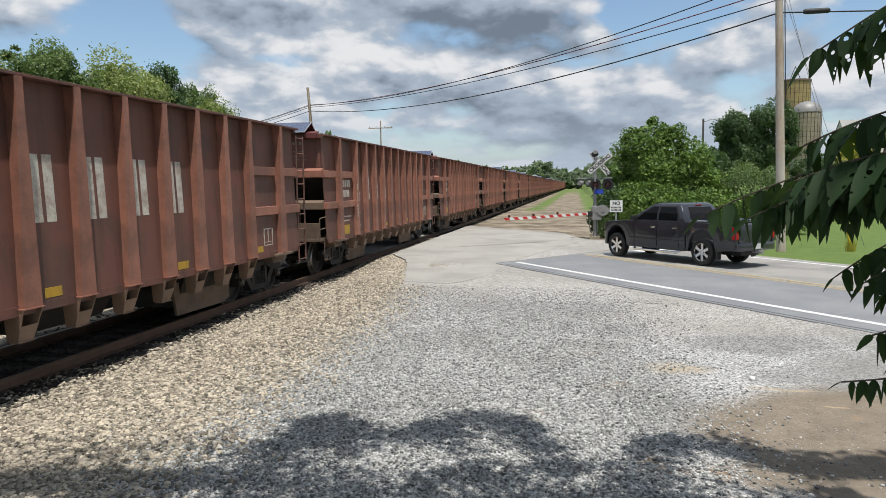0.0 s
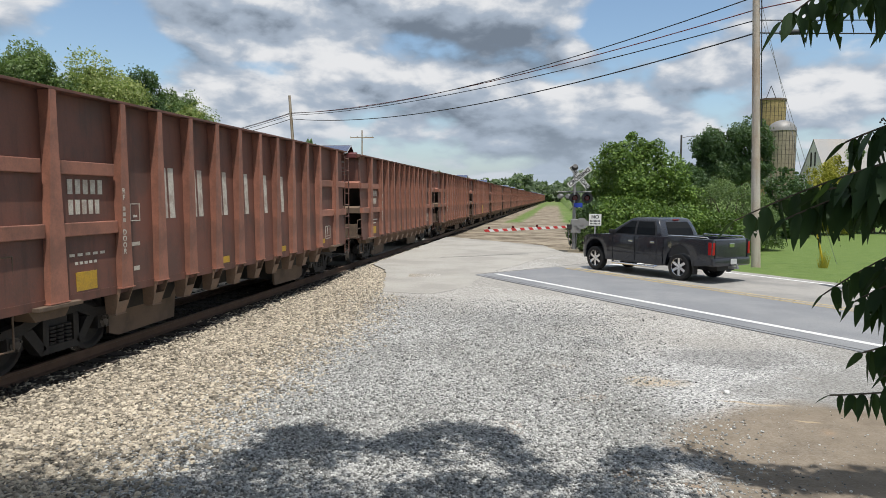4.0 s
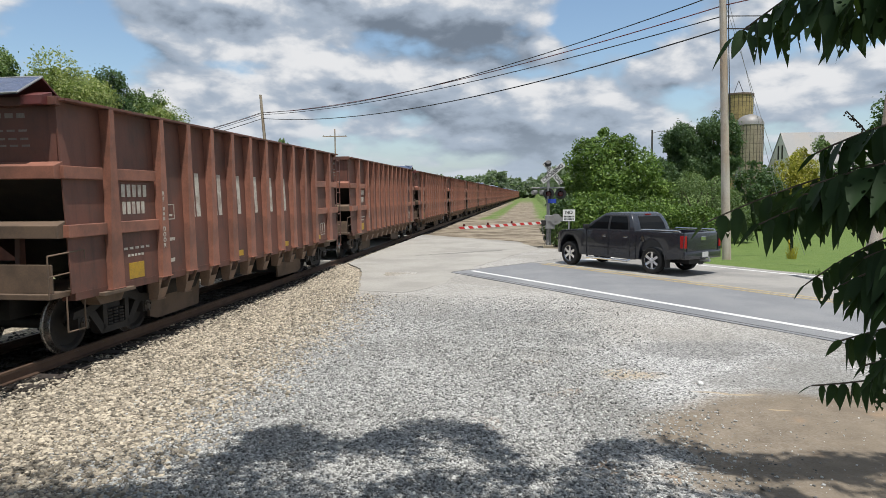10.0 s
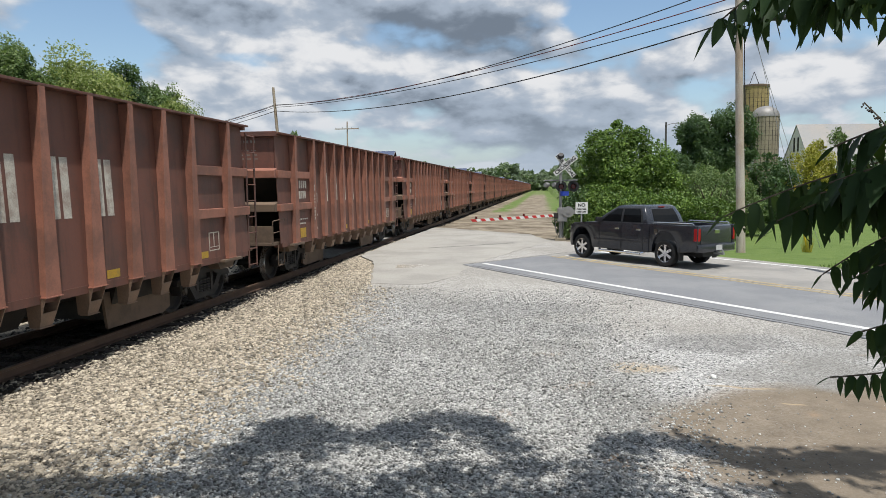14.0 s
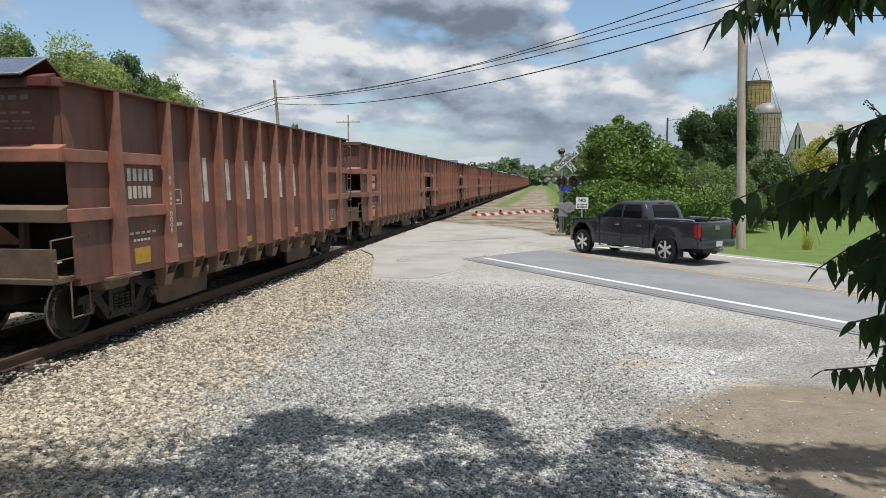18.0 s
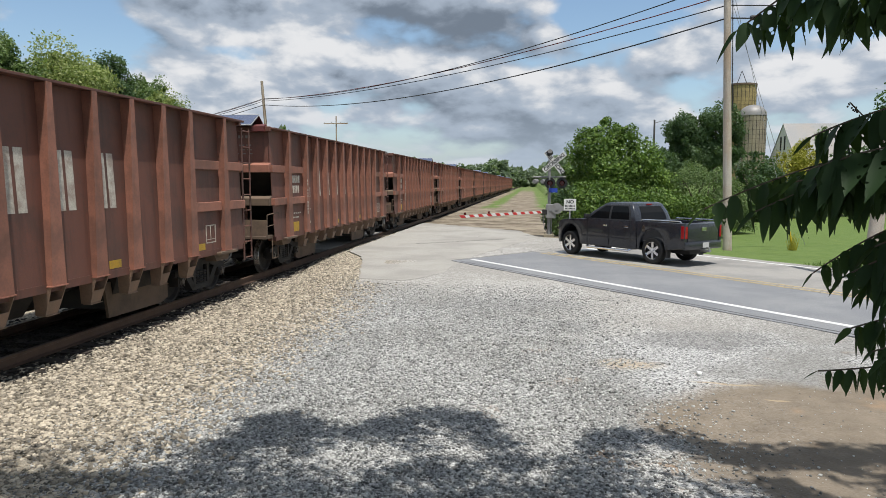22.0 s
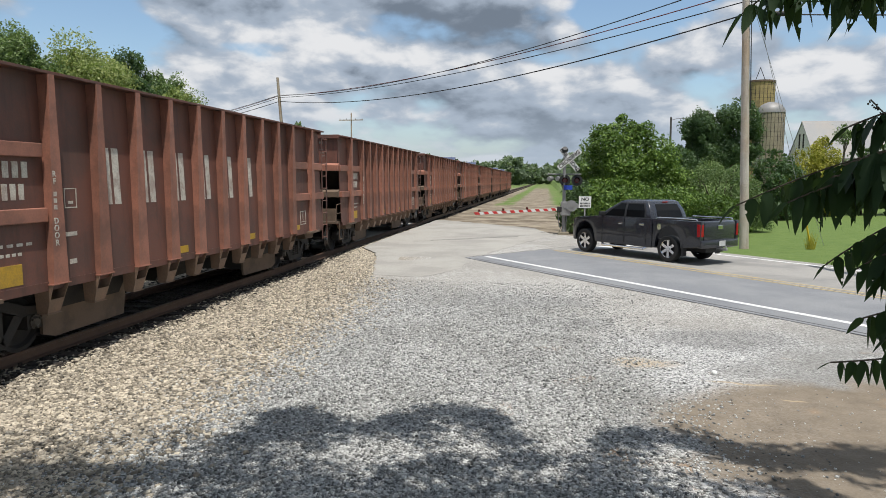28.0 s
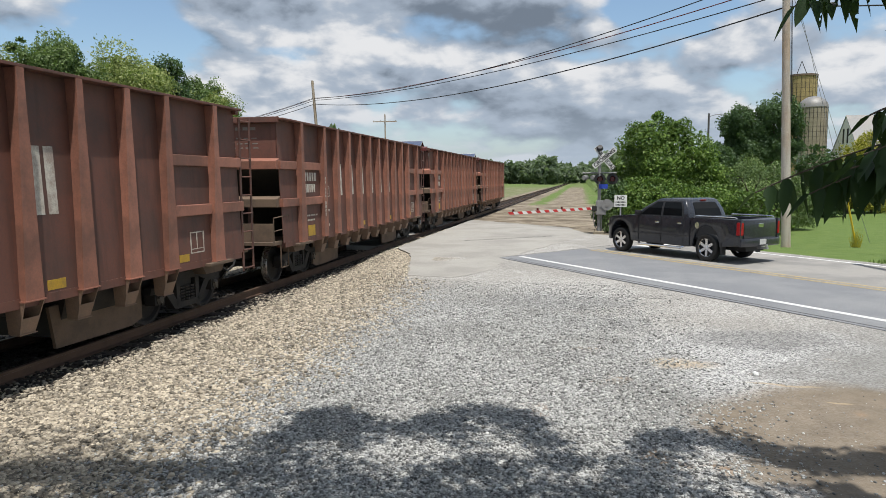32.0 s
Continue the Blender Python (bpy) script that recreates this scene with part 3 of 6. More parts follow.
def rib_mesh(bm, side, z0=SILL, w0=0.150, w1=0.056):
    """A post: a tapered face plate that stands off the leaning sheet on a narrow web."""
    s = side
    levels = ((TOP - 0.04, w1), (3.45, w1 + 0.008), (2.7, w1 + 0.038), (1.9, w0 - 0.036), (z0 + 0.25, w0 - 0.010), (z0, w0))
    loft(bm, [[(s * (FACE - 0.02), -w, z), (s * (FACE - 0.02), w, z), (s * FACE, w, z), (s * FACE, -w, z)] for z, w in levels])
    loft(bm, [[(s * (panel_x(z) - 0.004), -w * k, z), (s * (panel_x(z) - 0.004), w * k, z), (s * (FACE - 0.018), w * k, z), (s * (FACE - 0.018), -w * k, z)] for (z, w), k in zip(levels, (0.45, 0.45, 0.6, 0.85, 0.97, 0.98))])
    box(bm, *sorted((s * (panel_x(z0) - 0.01), s * (FACE + 0.015))), -w0 - 0.022, w0 + 0.022, z0 - 0.016, z0)


def foot_mesh(bm, side):
    """The hollow bracket under a rib: two cheeks and a sloping lower plate."""
    s = side
    hi, lo, xh, xl = SILL - 0.016, 0.57, FACE - 0.012, FACE - 0.15
    for k in (-1, 1):
        loft(bm, [[(s * (PANEL - 0.1), k * w, z), (s * x, k * w, z), (s * x, k * (w - 0.016), z), (s * (PANEL - 0.1), k * (w - 0.016), z)] for z, w, x in ((hi, 0.165, xh), (lo, 0.125, xl))])
    loft(bm, [[(s * x, -w, z), (s * x, w, z), (s * (x - 0.016), w, z), (s * (x - 0.016), -w, z)] for z, w, x in ((0.775, 0.146, FACE - 0.08), (lo, 0.125, xl))])
    box(bm, *sorted((s * (PANEL - 0.06), s * (xl + 0.022))), -0.14, 0.14, lo - 0.012, lo)


def wheelset_mesh(bm):
    n = 28
    for s in (-1, 1):
        prof = [(0.70, 0.10), (0.70, 0.16), (0.735, 0.20), (0.735, 0.36), (0.69, 0.40), (0.69, 0.487), (0.722, 0.487), (0.728, 0.46), (0.80, 0.452), (0.825, 0.44), (0.825, 0.385), (0.77, 0.35), (0.765, 0.21), (0.80, 0.16), (0.80, 0.08)]
        rings = [[(s * px, r * math.cos(2 * math.pi * i / n), r * math.sin(2 * math.pi * i / n)) for i in range(n)] for px, r in prof]
        loft(bm, rings)
        for k in range(3):
            a = k * 2.094
            tube(bm, (s * 0.80, 0.10 * math.cos(a), 0.10 * math.sin(a)), (s * 0.835, 0.10 * math.cos(a), 0.10 * math.sin(a)), 0.022, n=6)
    tube(bm, (-1.03, 0, 0), (1.03, 0, 0), 0.085, n=12)


def side_frame_mesh(bm, s):
    x0, x1 = sorted((s * 0.90, s * 1.06))
    up = [(-1.12, 0.55), (-1.08, 0.66), (-0.75, 0.70), (-0.42, 0.82), (0.42, 0.82), (0.75, 0.70), (1.08, 0.66), (1.12, 0.55), (0.72, 0.55), (0.36, 0.69), (-0.36, 0.69), (-0.72, 0.55)]
    prism(bm, up, "x", x0, x1)
    for k in (-1, 1):
        prism(bm, [(k * 0.72, 0.56), (k * 0.55, 0.60), (k * 0.30, 0.28), (k * 0.42, 0.20)], "x", x0, x1)
        prism(bm, [(k * 0.36, 0.70), (k * 0.25, 0.70), (k * 0.25, 0.30), (k * 0.36, 0.30)], "x", x0, x1)
        box(bm, x0 - 0.02, x1 + 0.02, k * 0.89 - 0.13, k * 0.89 + 0.13, 0.36, 0.56)
    prism(bm, [(-0.42, 0.19), (0.42, 0.19), (0.34, 0.30), (-0.34, 0.30)], "x", x0, x1)
    for y in (-0.16, 0.0, 0.16):
        for i in range(5):
            tube(bm, (s * 1.0, y, 0.31 + i * 0.055), (s * 1.0, y, 0.345 + i * 0.055), 0.075, n=8)


def ladder_mesh(bm, x, y0, y1, z0, z1, rungs, r=0.016):
    for y in (y0, y1):
        box(bm, x - 0.008, x + 0.008, y - 0.035, y + 0.035, z0, z1)
    for i in range(rungs):
        z = z0 + 0.06 + (z1 - z0 - 0.12) * i / (rungs - 1)
        tube(bm, (x + 0.012, y0, z), (x + 0.012, y1, z), r, n=6)


def build_car(solar, label):
    car = thing("freight_car", label, "freight car", group="cars of the train")
    for s in (-1, 1):
        bm = bmesh.new()
        loft(bm, [[(s * panel_x(z), -6.97, z), (s * panel_x(z), 6.97, z), (s * (panel_x(z) - 0.02), 6.97, z), (s * (panel_x(z) - 0.02), -6.97, z)] for z in (SILL + 0.02, TOP - 0.04)])
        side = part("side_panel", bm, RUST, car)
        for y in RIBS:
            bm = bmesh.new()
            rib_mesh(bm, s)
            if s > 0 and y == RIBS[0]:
                rib0 = part("rib", bm, RUST_LIT, car)
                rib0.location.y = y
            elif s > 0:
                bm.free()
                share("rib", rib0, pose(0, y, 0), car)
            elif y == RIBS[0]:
                rib1 = part("rib", bm, RUST_LIT, car)
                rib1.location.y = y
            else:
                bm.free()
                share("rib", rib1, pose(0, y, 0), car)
        for y in RIBS:
            if s < 0:
                continue
            if y == RIBS[0]:
                bm = bmesh.new()
                foot_mesh(bm, s)
                foot0 = part("foot_bracket", bm, LITPLATE, car)
                foot0.location.y = y
            else:
                share("foot_bracket", foot0, pose(0, y, 0), car)
        for y in POSTS:
            bm = bmesh.new()
            rib_mesh(bm, s, z0=0.98, w0=0.175)
            part("end_post", bm, RUST_LIT, car).location.y = y
            bm = bmesh.new()
            box(bm, *sorted((s * 0.9, s * (PANEL + 0.24))), y - 0.42, y + 0.42, 0.90, 0.955)
            prism(bm, [(y - 0.40, 0.90), (y + 0.40, 0.90), (y + 0.28, 0.74), (y - 0.28, 0.74)], "x", *sorted((s * 1.0, s * (PANEL + 0.06))))
            part("bolster_end", bm, DUSTSTEEL, car, bevel=0.008)
        # belts that run round the ends of the car
        for z in (2.82, 1.95):
            for e in (-1, 1) if s > 0 else ():
                for y0, y1 in ((4.58, 5.80), (6.10, 7.02)):
                    bm = bmesh.new()
                    box(bm, *sorted((s * PANEL, s * (panel_x(z) + 0.075))), *sorted((e * y0, e * y1)), z - 0.095, z + 0.095)
                    part("belt", bm, RUST_LIT, car, bevel=0.012)
        bm = bmesh.new()
        box(bm, *sorted((s * (PANEL - 0.06), s * (FACE - 0.02))), -7.0, 7.0, TOP - 0.035, TOP + 0.005)
        part("top_rim", bm, RUST, car, bevel=0.006)
        bm = bmesh.new()
        box(bm, *sorted((s * (PANEL - 0.10), s * (PANEL + 0.13))), -6.9, 6.9, SILL - 0.09, SILL + 0.03)
        part("side_sill", bm, RUST, car)
        # plain white bars where the side carries its big lettering, and small stencil bars
        for i, y in enumerate([v + 0.17 for v in RIBS[1:7]] if s > 0 else ()):
            for y0 in (y + 0.06, y + 0.29):
                bm = bmesh.new()
                loft(bm, [[(panel_x(q) + d, p, q) for p, q in ((y0, 2.04), (y0 + 0.165, 2.04), (y0 + 0.165, 2.92), (y0, 2.92))] for d in (-0.002, 0.003)])
                part("painted_bar", bm, LETTER, car, "worn off-white painted bar")
        for rows in (((-5.55, -4.75, 2.45, 2.66), (-5.55, -4.85, 2.16, 2.37)), ((-5.6, -4.78, 1.56, 1.60), (-5.5, -5.0, 1.44, 1.48))) if s > 0 else ():
            bm = bmesh.new()
            for y0, y1, z0, z1 in rows:
                for j in range(5):
                    w = (y1 - y0) / 5
                    box(bm, PANEL, panel_x(z0) + 0.004, y0 + j * w, y0 + (j + 0.62) * w, z0, z1)
            tagged(part("stencil", bm, LETTER, car), kind="stuff")
        if s > 0:
            bm = bmesh.new()
            for z in (2.20, 2.11, 2.02):
                box(bm, FACE - 0.01, FACE + 0.003, -4.535, -4.475, z, z + 0.062)
            marks = tagged(part("stencil", bm, LETTER, car), kind="stuff")
            for mark, z in (("R", 2.50), ("F", 2.40), ("D", 1.86), ("O", 1.76), ("O", 1.66), ("R", 1.56)):
                lettering("lettering", mark, 0.115, LETTER, marks, pose(FACE + 0.002, -4.505, z, 90, 0, 90), 0.002)
        for y, w in ((-5.5, 0.44), (1.8, 0.32), (-1.2, 0.3), (4.75, 0.3)) if s > 0 else ():
            bm = bmesh.new()
            box(bm, PANEL, panel_x(1.06) + 0.003, y, y + w, 1.06, 1.06 + (0.27 if w > 0.4 else 0.13))
            part("yellow_patch", bm, YELLOW, car, "yellow painted patch")
        if s > 0:
            bm = bmesh.new()
            for a, b, c, d in ((5.12, 5.55, 1.54, 1.56), (5.12, 5.55, 1.18, 1.20), (5.12, 5.14, 1.18, 1.56), (5.53, 5.55, 1.18, 1.56), (5.32, 5.335, 1.26, 1.54), (5.14, 5.53, 1.25, 1.265), (-4.16, -3.90, 2.29, 2.305), (-4.16, -3.90, 2.02, 2.035), (-4.16, -4.145, 2.02, 2.305), (-3.915, -3.90, 2.02, 2.305), (-4.08, -3.98, 2.08, 2.12), (-4.2, -3.95, 1.62, 1.68), (-4.15, -4.0, 1.22, 1.29)):
                box(bm, PANEL, panel_x(c) + 0.003, a, b, c, d)
            tagged(part("stencil_frame", bm, LETTER, car), kind="stuff")
        # ladders at one corner, hand rail at the other
        bm = bmesh.new()
        ladder_mesh(bm, s * (PANEL + 0.10), *sorted((s * 7.02, s * 7.44)), 0.62, 3.72, 9)
        part("ladder", bm, RUST, car)
        bm = bmesh.new()
        rod(bm, [(s * 1.30, s * -7.0, 0.98), (s * 1.30, s * -7.0, 0.45), (s * 1.30, s * -6.6, 0.45), (s * 1.30, s * -6.6, 0.98)], 0.014)
        part("stirrup_step", bm, DUSTSTEEL, car)
        bm = bmesh.new()
        rod(bm, [(s * 1.34, s * -7.42, 1.0), (s * 1.34, s * -7.42, 1.62), (s * 1.34, s * -6.62, 1.66), (s * 1.34, s * -6.62, 1.0)], 0.013)
        rod(bm, [(s * 1.34, s * -7.42, 1.32), (s * 1.34, s * -6.62, 1.36)], 0.011)
        rod(bm, [(s * 1.34, s * -6.62, 1.95), (s * 1.38, s * -6.62, 1.9), (s * 1.38, s * -7.0, 1.9)], 0.011)
        part("grab_rail", bm, DUSTSTEEL, car)
        # discharge hoppers between the trucks
        for e in (-1, 1):
            bm = bmesh.new()
            prism(bm, [(e * 2.25, 0.74), (e * 4.25, 0.90), (e * 4.25, 0.20), (e * 4.0, 0.12), (e * 2.35, 0.14)], "x", *sorted((s * 0.90, s * 0.95)))
            part("hopper_sheet", bm, DUSTSTEEL, car, "dust-coated hopper sheet")
    # ends: upper wall, sloping sheet below, corner sheets, sill and platform
    for e in (-1, 1):
        bm = bmesh.new()
        box(bm, -PANEL + 0.02, PANEL - 0.02, *sorted((e * 6.93, e * 6.95)), 2.9, TOP)
        wall = part("end_wall", bm, RUST, car)
        bm = bmesh.new()
        k = 0
        for z in (3.62, 3.42, 3.30, 3.20):
            for j in range(5):
                x = -0.15 + j * 0.19 + 0.02 * k
                box(bm, *sorted((-e * x, -e * (x + 0.13))), *sorted((e * 6.95, e * 6.953)), z, z + (0.07 if k == 0 else 0.03))
            k += 1
        tagged(part("stencil", bm, STENCIL, wall), kind="stuff")
        bm = bmesh.new()
        box(bm, -PANEL - 0.08, PANEL + 0.08, *sorted((e * 6.94, e * 7.06)), TOP - 0.10, TOP + 0.03)
        part("end_rim", bm, RUST, car, bevel=0.012)
        for z in (2.82, 1.95):
            bm = bmesh.new()
            prism(bm, [(e * 6.95, z - 0.10), (e * 7.15, z - 0.10), (e * 7.15, z + 0.09), (e * 6.95, z + 0.16)], "x", -PANEL - 0.06, PANEL + 0.06)
            part("end_belt", bm, DUSTSTEEL if z < 2 else RUST_LIT, car, bevel=0.01)
        bm = bmesh.new()
        loft(bm, [[(-PANEL, e * 6.9, 2.80), (PANEL, e * 6.9, 2.80), (PANEL, e * 6.9, 2.76), (-PANEL, e * 6.9, 2.76)],
                  [(-PANEL, e * 4.4, 1.05), (PANEL, e * 4.4, 1.05), (PANEL, e * 4.4, 1.01), (-PANEL, e * 4.4, 1.01)]])
        # dark steel in place of body paint puts the void's shade into the colour
        part("slope_sheet", bm, DARKSTEEL, car)
        bm = bmesh.new()
        box(bm, -PANEL - 0.03, PANEL + 0.03, *sorted((e * 5.6, e * 7.35)), 0.98, 1.06)
        part("platform", bm, DUSTSTEEL, car, bevel=0.008)
        for x in (-0.55, 0.55):
            bm = bmesh.new()
            prism(bm, [(e * 6.9, 1.06), (e * 7.05, 1.06), (e * 7.0, 1.95), (e * 6.9, 1.95)], "x", x - 0.04, x + 0.04)
            part("end_strut", bm, RUST, car)
        bm = bmesh.new()
        box(bm, *sorted((-e * 0.15, -e * 1.25)), *sorted((e * 7.20, e * 7.24)), 1.06, 1.48)
        part("end_box", bm, DUSTSTEEL, car, bevel=0.006)
        bm = bmesh.new()
        tube(bm, (-0.9, e * 6.7, 1.30), (0.2, e * 6.7, 1.30), 0.19, n=14)
        part("brake_cylinder", bm, DARKSTEEL, car)
        bm = bmesh.new()
        box(bm, -0.13, 0.13, *sorted((e * 6.6, e * 7.55)), 0.74, 0.96)
        prism(bm, [(-0.12, e * 7.5), (0.16, e * 7.5), (0.20, e * 7.86), (0.03, e * 7.90), (0.03, e * 7.72), (-0.14, e * 7.80)], "z", 0.70, 1.0)
        part("coupler", bm, DARKSTEEL, car, bevel=0.01)
        bm = bmesh.new()
        rod(bm, [(0.35, e * 7.3, 0.85), (0.36, e * 7.5, 0.55), (0.33, e * 7.72, 0.45), (0.2, e * 7.88, 0.6)], 0.025)
        part("brake_hose", bm, BLACK, car)
        # running gear
        y0 = e * 5.45
        bm = bmesh.new()
        box(bm, -1.0, 1.0, y0 - 0.2, y0 + 0.2, 0.50, 0.86)
        part("truck_bolster", bm, DARKSTEEL, car, bevel=0.02)
        for s in (-1, 1):
            bm = bmesh.new()
            side_frame_mesh(bm, s)
            part("side_frame", bm, DARKSTEEL, car).location.y = y0
            if s > 0:
                for k in (-0.89, 0.89):
                    if e < 0 and k < 0:
                        bm = bmesh.new()
                        tube(bm, (1.0, 0, 0), (1.10, 0, 0), 0.105, 0.095, 16)
                        tube(bm, (1.10, 0, 0), (1.125, 0, 0), 0.08, 0.05, 16)
                        for i in range(3):
                            a = 0.5 + i * 2.094
                            tube(bm, (1.10, 0.075 * math.cos(a), 0.075 * math.sin(a)), (1.135, 0.075 * math.cos(a), 0.075 * math.sin(a)), 0.018, n=6)
                        cap = part("bearing_cap", bm, BEARING, car, "oily grey bearing cap")
                        cap.location = (0, y0 + k, 0.455)
                    else:
                        share("bearing_cap", cap, pose(0, y0 + k, 0.455), car)
        for k in (-0.89, 0.89):
            bm = bmesh.new()
            box(bm, -0.7, 0.7, y0 + k * 0.52 - 0.05, y0 + k * 0.52 + 0.05, 0.36, 0.50)
            part("brake_beam", bm, DARKSTEEL, car)
    bm = bmesh.new()
    box(bm, -0.35, 0.35, -7.0, 7.0, 0.62, 0.98)
    part("centre_sill", bm, DARKSTEEL, car)
    for y0, y1, w, z in ((-4.1, -2.4, 0.84, 0.26), (2.4, 4.1, 0.84, 0.26), (-0.9, 0.9, 0.60, 0.46)):
        bm = bmesh.new()
        loft(bm, [[(-w - 0.3, y0, 0.99), (w + 0.3, y0, 0.99), (w + 0.3, y1, 0.99), (-w - 0.3, y1, 0.99)], [(-w, y0 + 0.1, z), (w, y0 + 0.1, z), (w, y1 - 0.1, z), (-w, y1 - 0.1, z)]])
        part("hopper_chute", bm, DARKSTEEL, car)
    bm = bmesh.new()
    box(bm, -PANEL + 0.02, PANEL - 0.02, -4.45, 4.45, 0.98, 1.02)
    part("hopper_floor", bm, DARKSTEEL, car)
    if solar:
        # a small tent of two panes, its ridge across the car
        for foot, z_foot, mat in ((-7.30, 0.06, SOLAR), (-6.30, 0.03, HOODRED)):
            bm = bmesh.new()
            loft(bm, [[(x, foot, TOP + z_foot), (x, -6.78, TOP + 0.36), (x, -6.78, TOP + 0.325), (x, foot, TOP + z_foot - 0.035)] for x in (-0.75, 0.92)])
            part("solar_panel" if mat is SOLAR else "panel_back", bm, mat, car, "tilted blue-grey solar panel" if mat is SOLAR else "", bevel=0.005)
        bm = bmesh.new()
        rod(bm, [(-0.75, -7.31, TOP + 0.05), (0.93, -7.31, TOP + 0.05), (0.93, -6.78, TOP + 0.355), (-0.75, -6.78, TOP + 0.355)], 0.016, 6)
        part("panel_edge", bm, GALV, car, "bright metal panel edge")
        bm = bmesh.new()
        prism(bm, [(-7.18, TOP - 0.10), (-6.95, TOP - 0.10), (-6.95, TOP + 0.10), (-7.18, TOP + 0.03)], "x", 0.86, 1.20)
        part("panel_housing", bm, HOODRED, car, "dark red panel housing", bevel=0.008)
    bm = bmesh.new()
    wheelset_mesh(bm)
    ws = part("wheelset", bm, DARKSTEEL, car, smooth=True)
    ws.data.materials.append(TREAD)
    for f in ws.data.polygons:
        c = f.center
        if math.hypot(c.y, c.z) > 0.44:
            f.material_index = 1
    sets = [ws]
    for y in (-5.45 + 0.89, 5.45 - 0.89, 5.45 + 0.89):
        sets.append(share("wheelset", ws, pose(0, y, 0.455), car))
    ws.matrix_basis = pose(0, -5.45 - 0.89, 0.455)
    return car, sets


CAR_A, SETS_A = build_car(True, "rust-brown ribbed ballast hopper car with a solar panel")
CAR_B, SETS_B = build_car(False, "rust-brown ribbed ballast hopper car without a panel")
NO_PANEL = (2, 5, 6, 9, 12, 14, 16, 17, 20, 22, 23, 24, 26, 29, 32, 36)
CARS = []
# seconds and how far along the track the fourth car from the tail has its rear ladder
TRAIN = ((0, 588.34), (2, 551.16), (4, 514.25), (6, 477.6), (8, 441.18), (10, 404.98), (12, 368.96), (14, 333.08), (16, 297.32), (18, 261.63), (20, 226.0), (22, 190.4), (24, 154.82), (26, 119.26), (28, 83.73), (30, 48.26), (32, 12.9))


def train_at(t):
    return float(np.interp(t, [a for a, b in TRAIN], [b for a, b in TRAIN]))


def car_y(k, t):
    """The middle of car k, counted from the train's tail."""
    return train_at(t) - 7.23 + (3 - k) * CAR_PITCH


# ---- pickup ----
def arc(cy, cz, r, a0, a1, n):
    return [(cy + r * math.cos(radians(a0 + (a1 - a0) * i / n)), cz + r * math.sin(radians(a0 + (a1 - a0) * i / n))) for i in range(n + 1)]


def build_pickup():
    t = thing("pickup_truck", "graphite-grey four-door pickup truck waiting with brake lamps lit", "pickup truck", pose(3.15, 22.98, 0.005, 0, 0, 42.0) @ Matrix.Diagonal((0.91, 0.965, 1, 1)))
    F, R = 1.785, -1.785
    # front body in side view with its wheel arch, cut at the back of the cab
    fo = [(-1.16, 0.42), (-1.16, 1.13), (0.9, 1.12), (1.35, 1.11), (2.2, 1.06), (2.55, 0.99), (2.70, 0.86), (2.74, 0.50), (2.58, 0.38), (F + 0.52, 0.40)] + arc(F, 0.46, 0.50, -5, 185, 10) + [(F - 0.53, 0.40), (-1.1, 0.38)]
    def taper(p):
        x, y, z = p
        s = 1.0
        if y > 2.2:
            s -= 0.10 * ((y - 2.2) / 0.54) ** 2
        if z > 0.9:
            s -= 0.05 * (z - 0.9)
        if z < 0.6:
            s -= 0.06 * (0.6 - z)
        return (x * s, y, z)
    def body(outline, name, parent):
        bm = bmesh.new()
        loft(bm, [[taper((x, p[0], p[1])) for p in outline] for x in (-1.0, 1.0)])
        return part(name, bm, PAINT, parent, bevel=0.025, smooth=True)
    body(fo, "front_body", t)
    # bed: outer shell with arches, open above
    ro = [(-2.96, 0.60), (-2.98, 1.13), (-1.19, 1.13), (-1.19, 0.42), (R + 0.53, 0.40)] + arc(R, 0.46, 0.50, -5, 185, 10) + [(R - 0.53, 0.46), (-2.9, 0.52)]
    for s in (-1, 1):
        bm = bmesh.new()
        a = [taper((s * 1.0, p[0], p[1])) for p in ro]
        b = [taper((s * 0.86, p[0], p[1])) for p in ro]
        loft(bm, [a, b])
        part("bed_side", bm, PAINT, t, bevel=0.02, smooth=True)
        bm = bmesh.new()
        rod(bm, [(s * 0.93, -1.3, 1.14), (s * 0.93, -1.34, 1.20), (s * 0.93, -2.75, 1.20), (s * 0.93, -2.8, 1.14)], 0.022, 8)
        part("bed_rail", bm, CHROME, t, "chrome bed rail")
    bm = bmesh.new()
    box(bm, -0.87, 0.87, -2.95, -1.19, 0.60, 0.66)
    box(bm, -0.87, 0.87, -1.25, -1.19, 0.60, 1.12)
    part("bed_floor", bm, PLASTIC, t)
    bm = bmesh.new()
    prism(bm, [(-2.955, 0.62), (-2.965, 0.9), (-2.955, 1.10), (-2.87, 1.14), (-2.87, 0.62)], "x", -0.80, 0.80)
    gate = part("tailgate", bm, PAINT, t, bevel=0.015, smooth=True)
    bm = bmesh.new()
    box(bm, -0.13, 0.13, -2.985, -2.955, 0.94, 1.03)
    part("gate_handle", bm, CHROME, gate, "chrome tailgate handle", bevel=0.008)
    # cab: roof and pillars as a loft, glass set in
    def cab_ring(z, yb, yf, hw):
        return [(-hw, yb, z), (-hw, yf, z), (-hw * 0.7, yf + 0.12, z), (hw * 0.7, yf + 0.12, z), (hw, yf, z), (hw, yb, z), (hw * 0.7, yb - 0.04, z), (-hw * 0.7, yb - 0.04, z)]
    bm = bmesh.new()
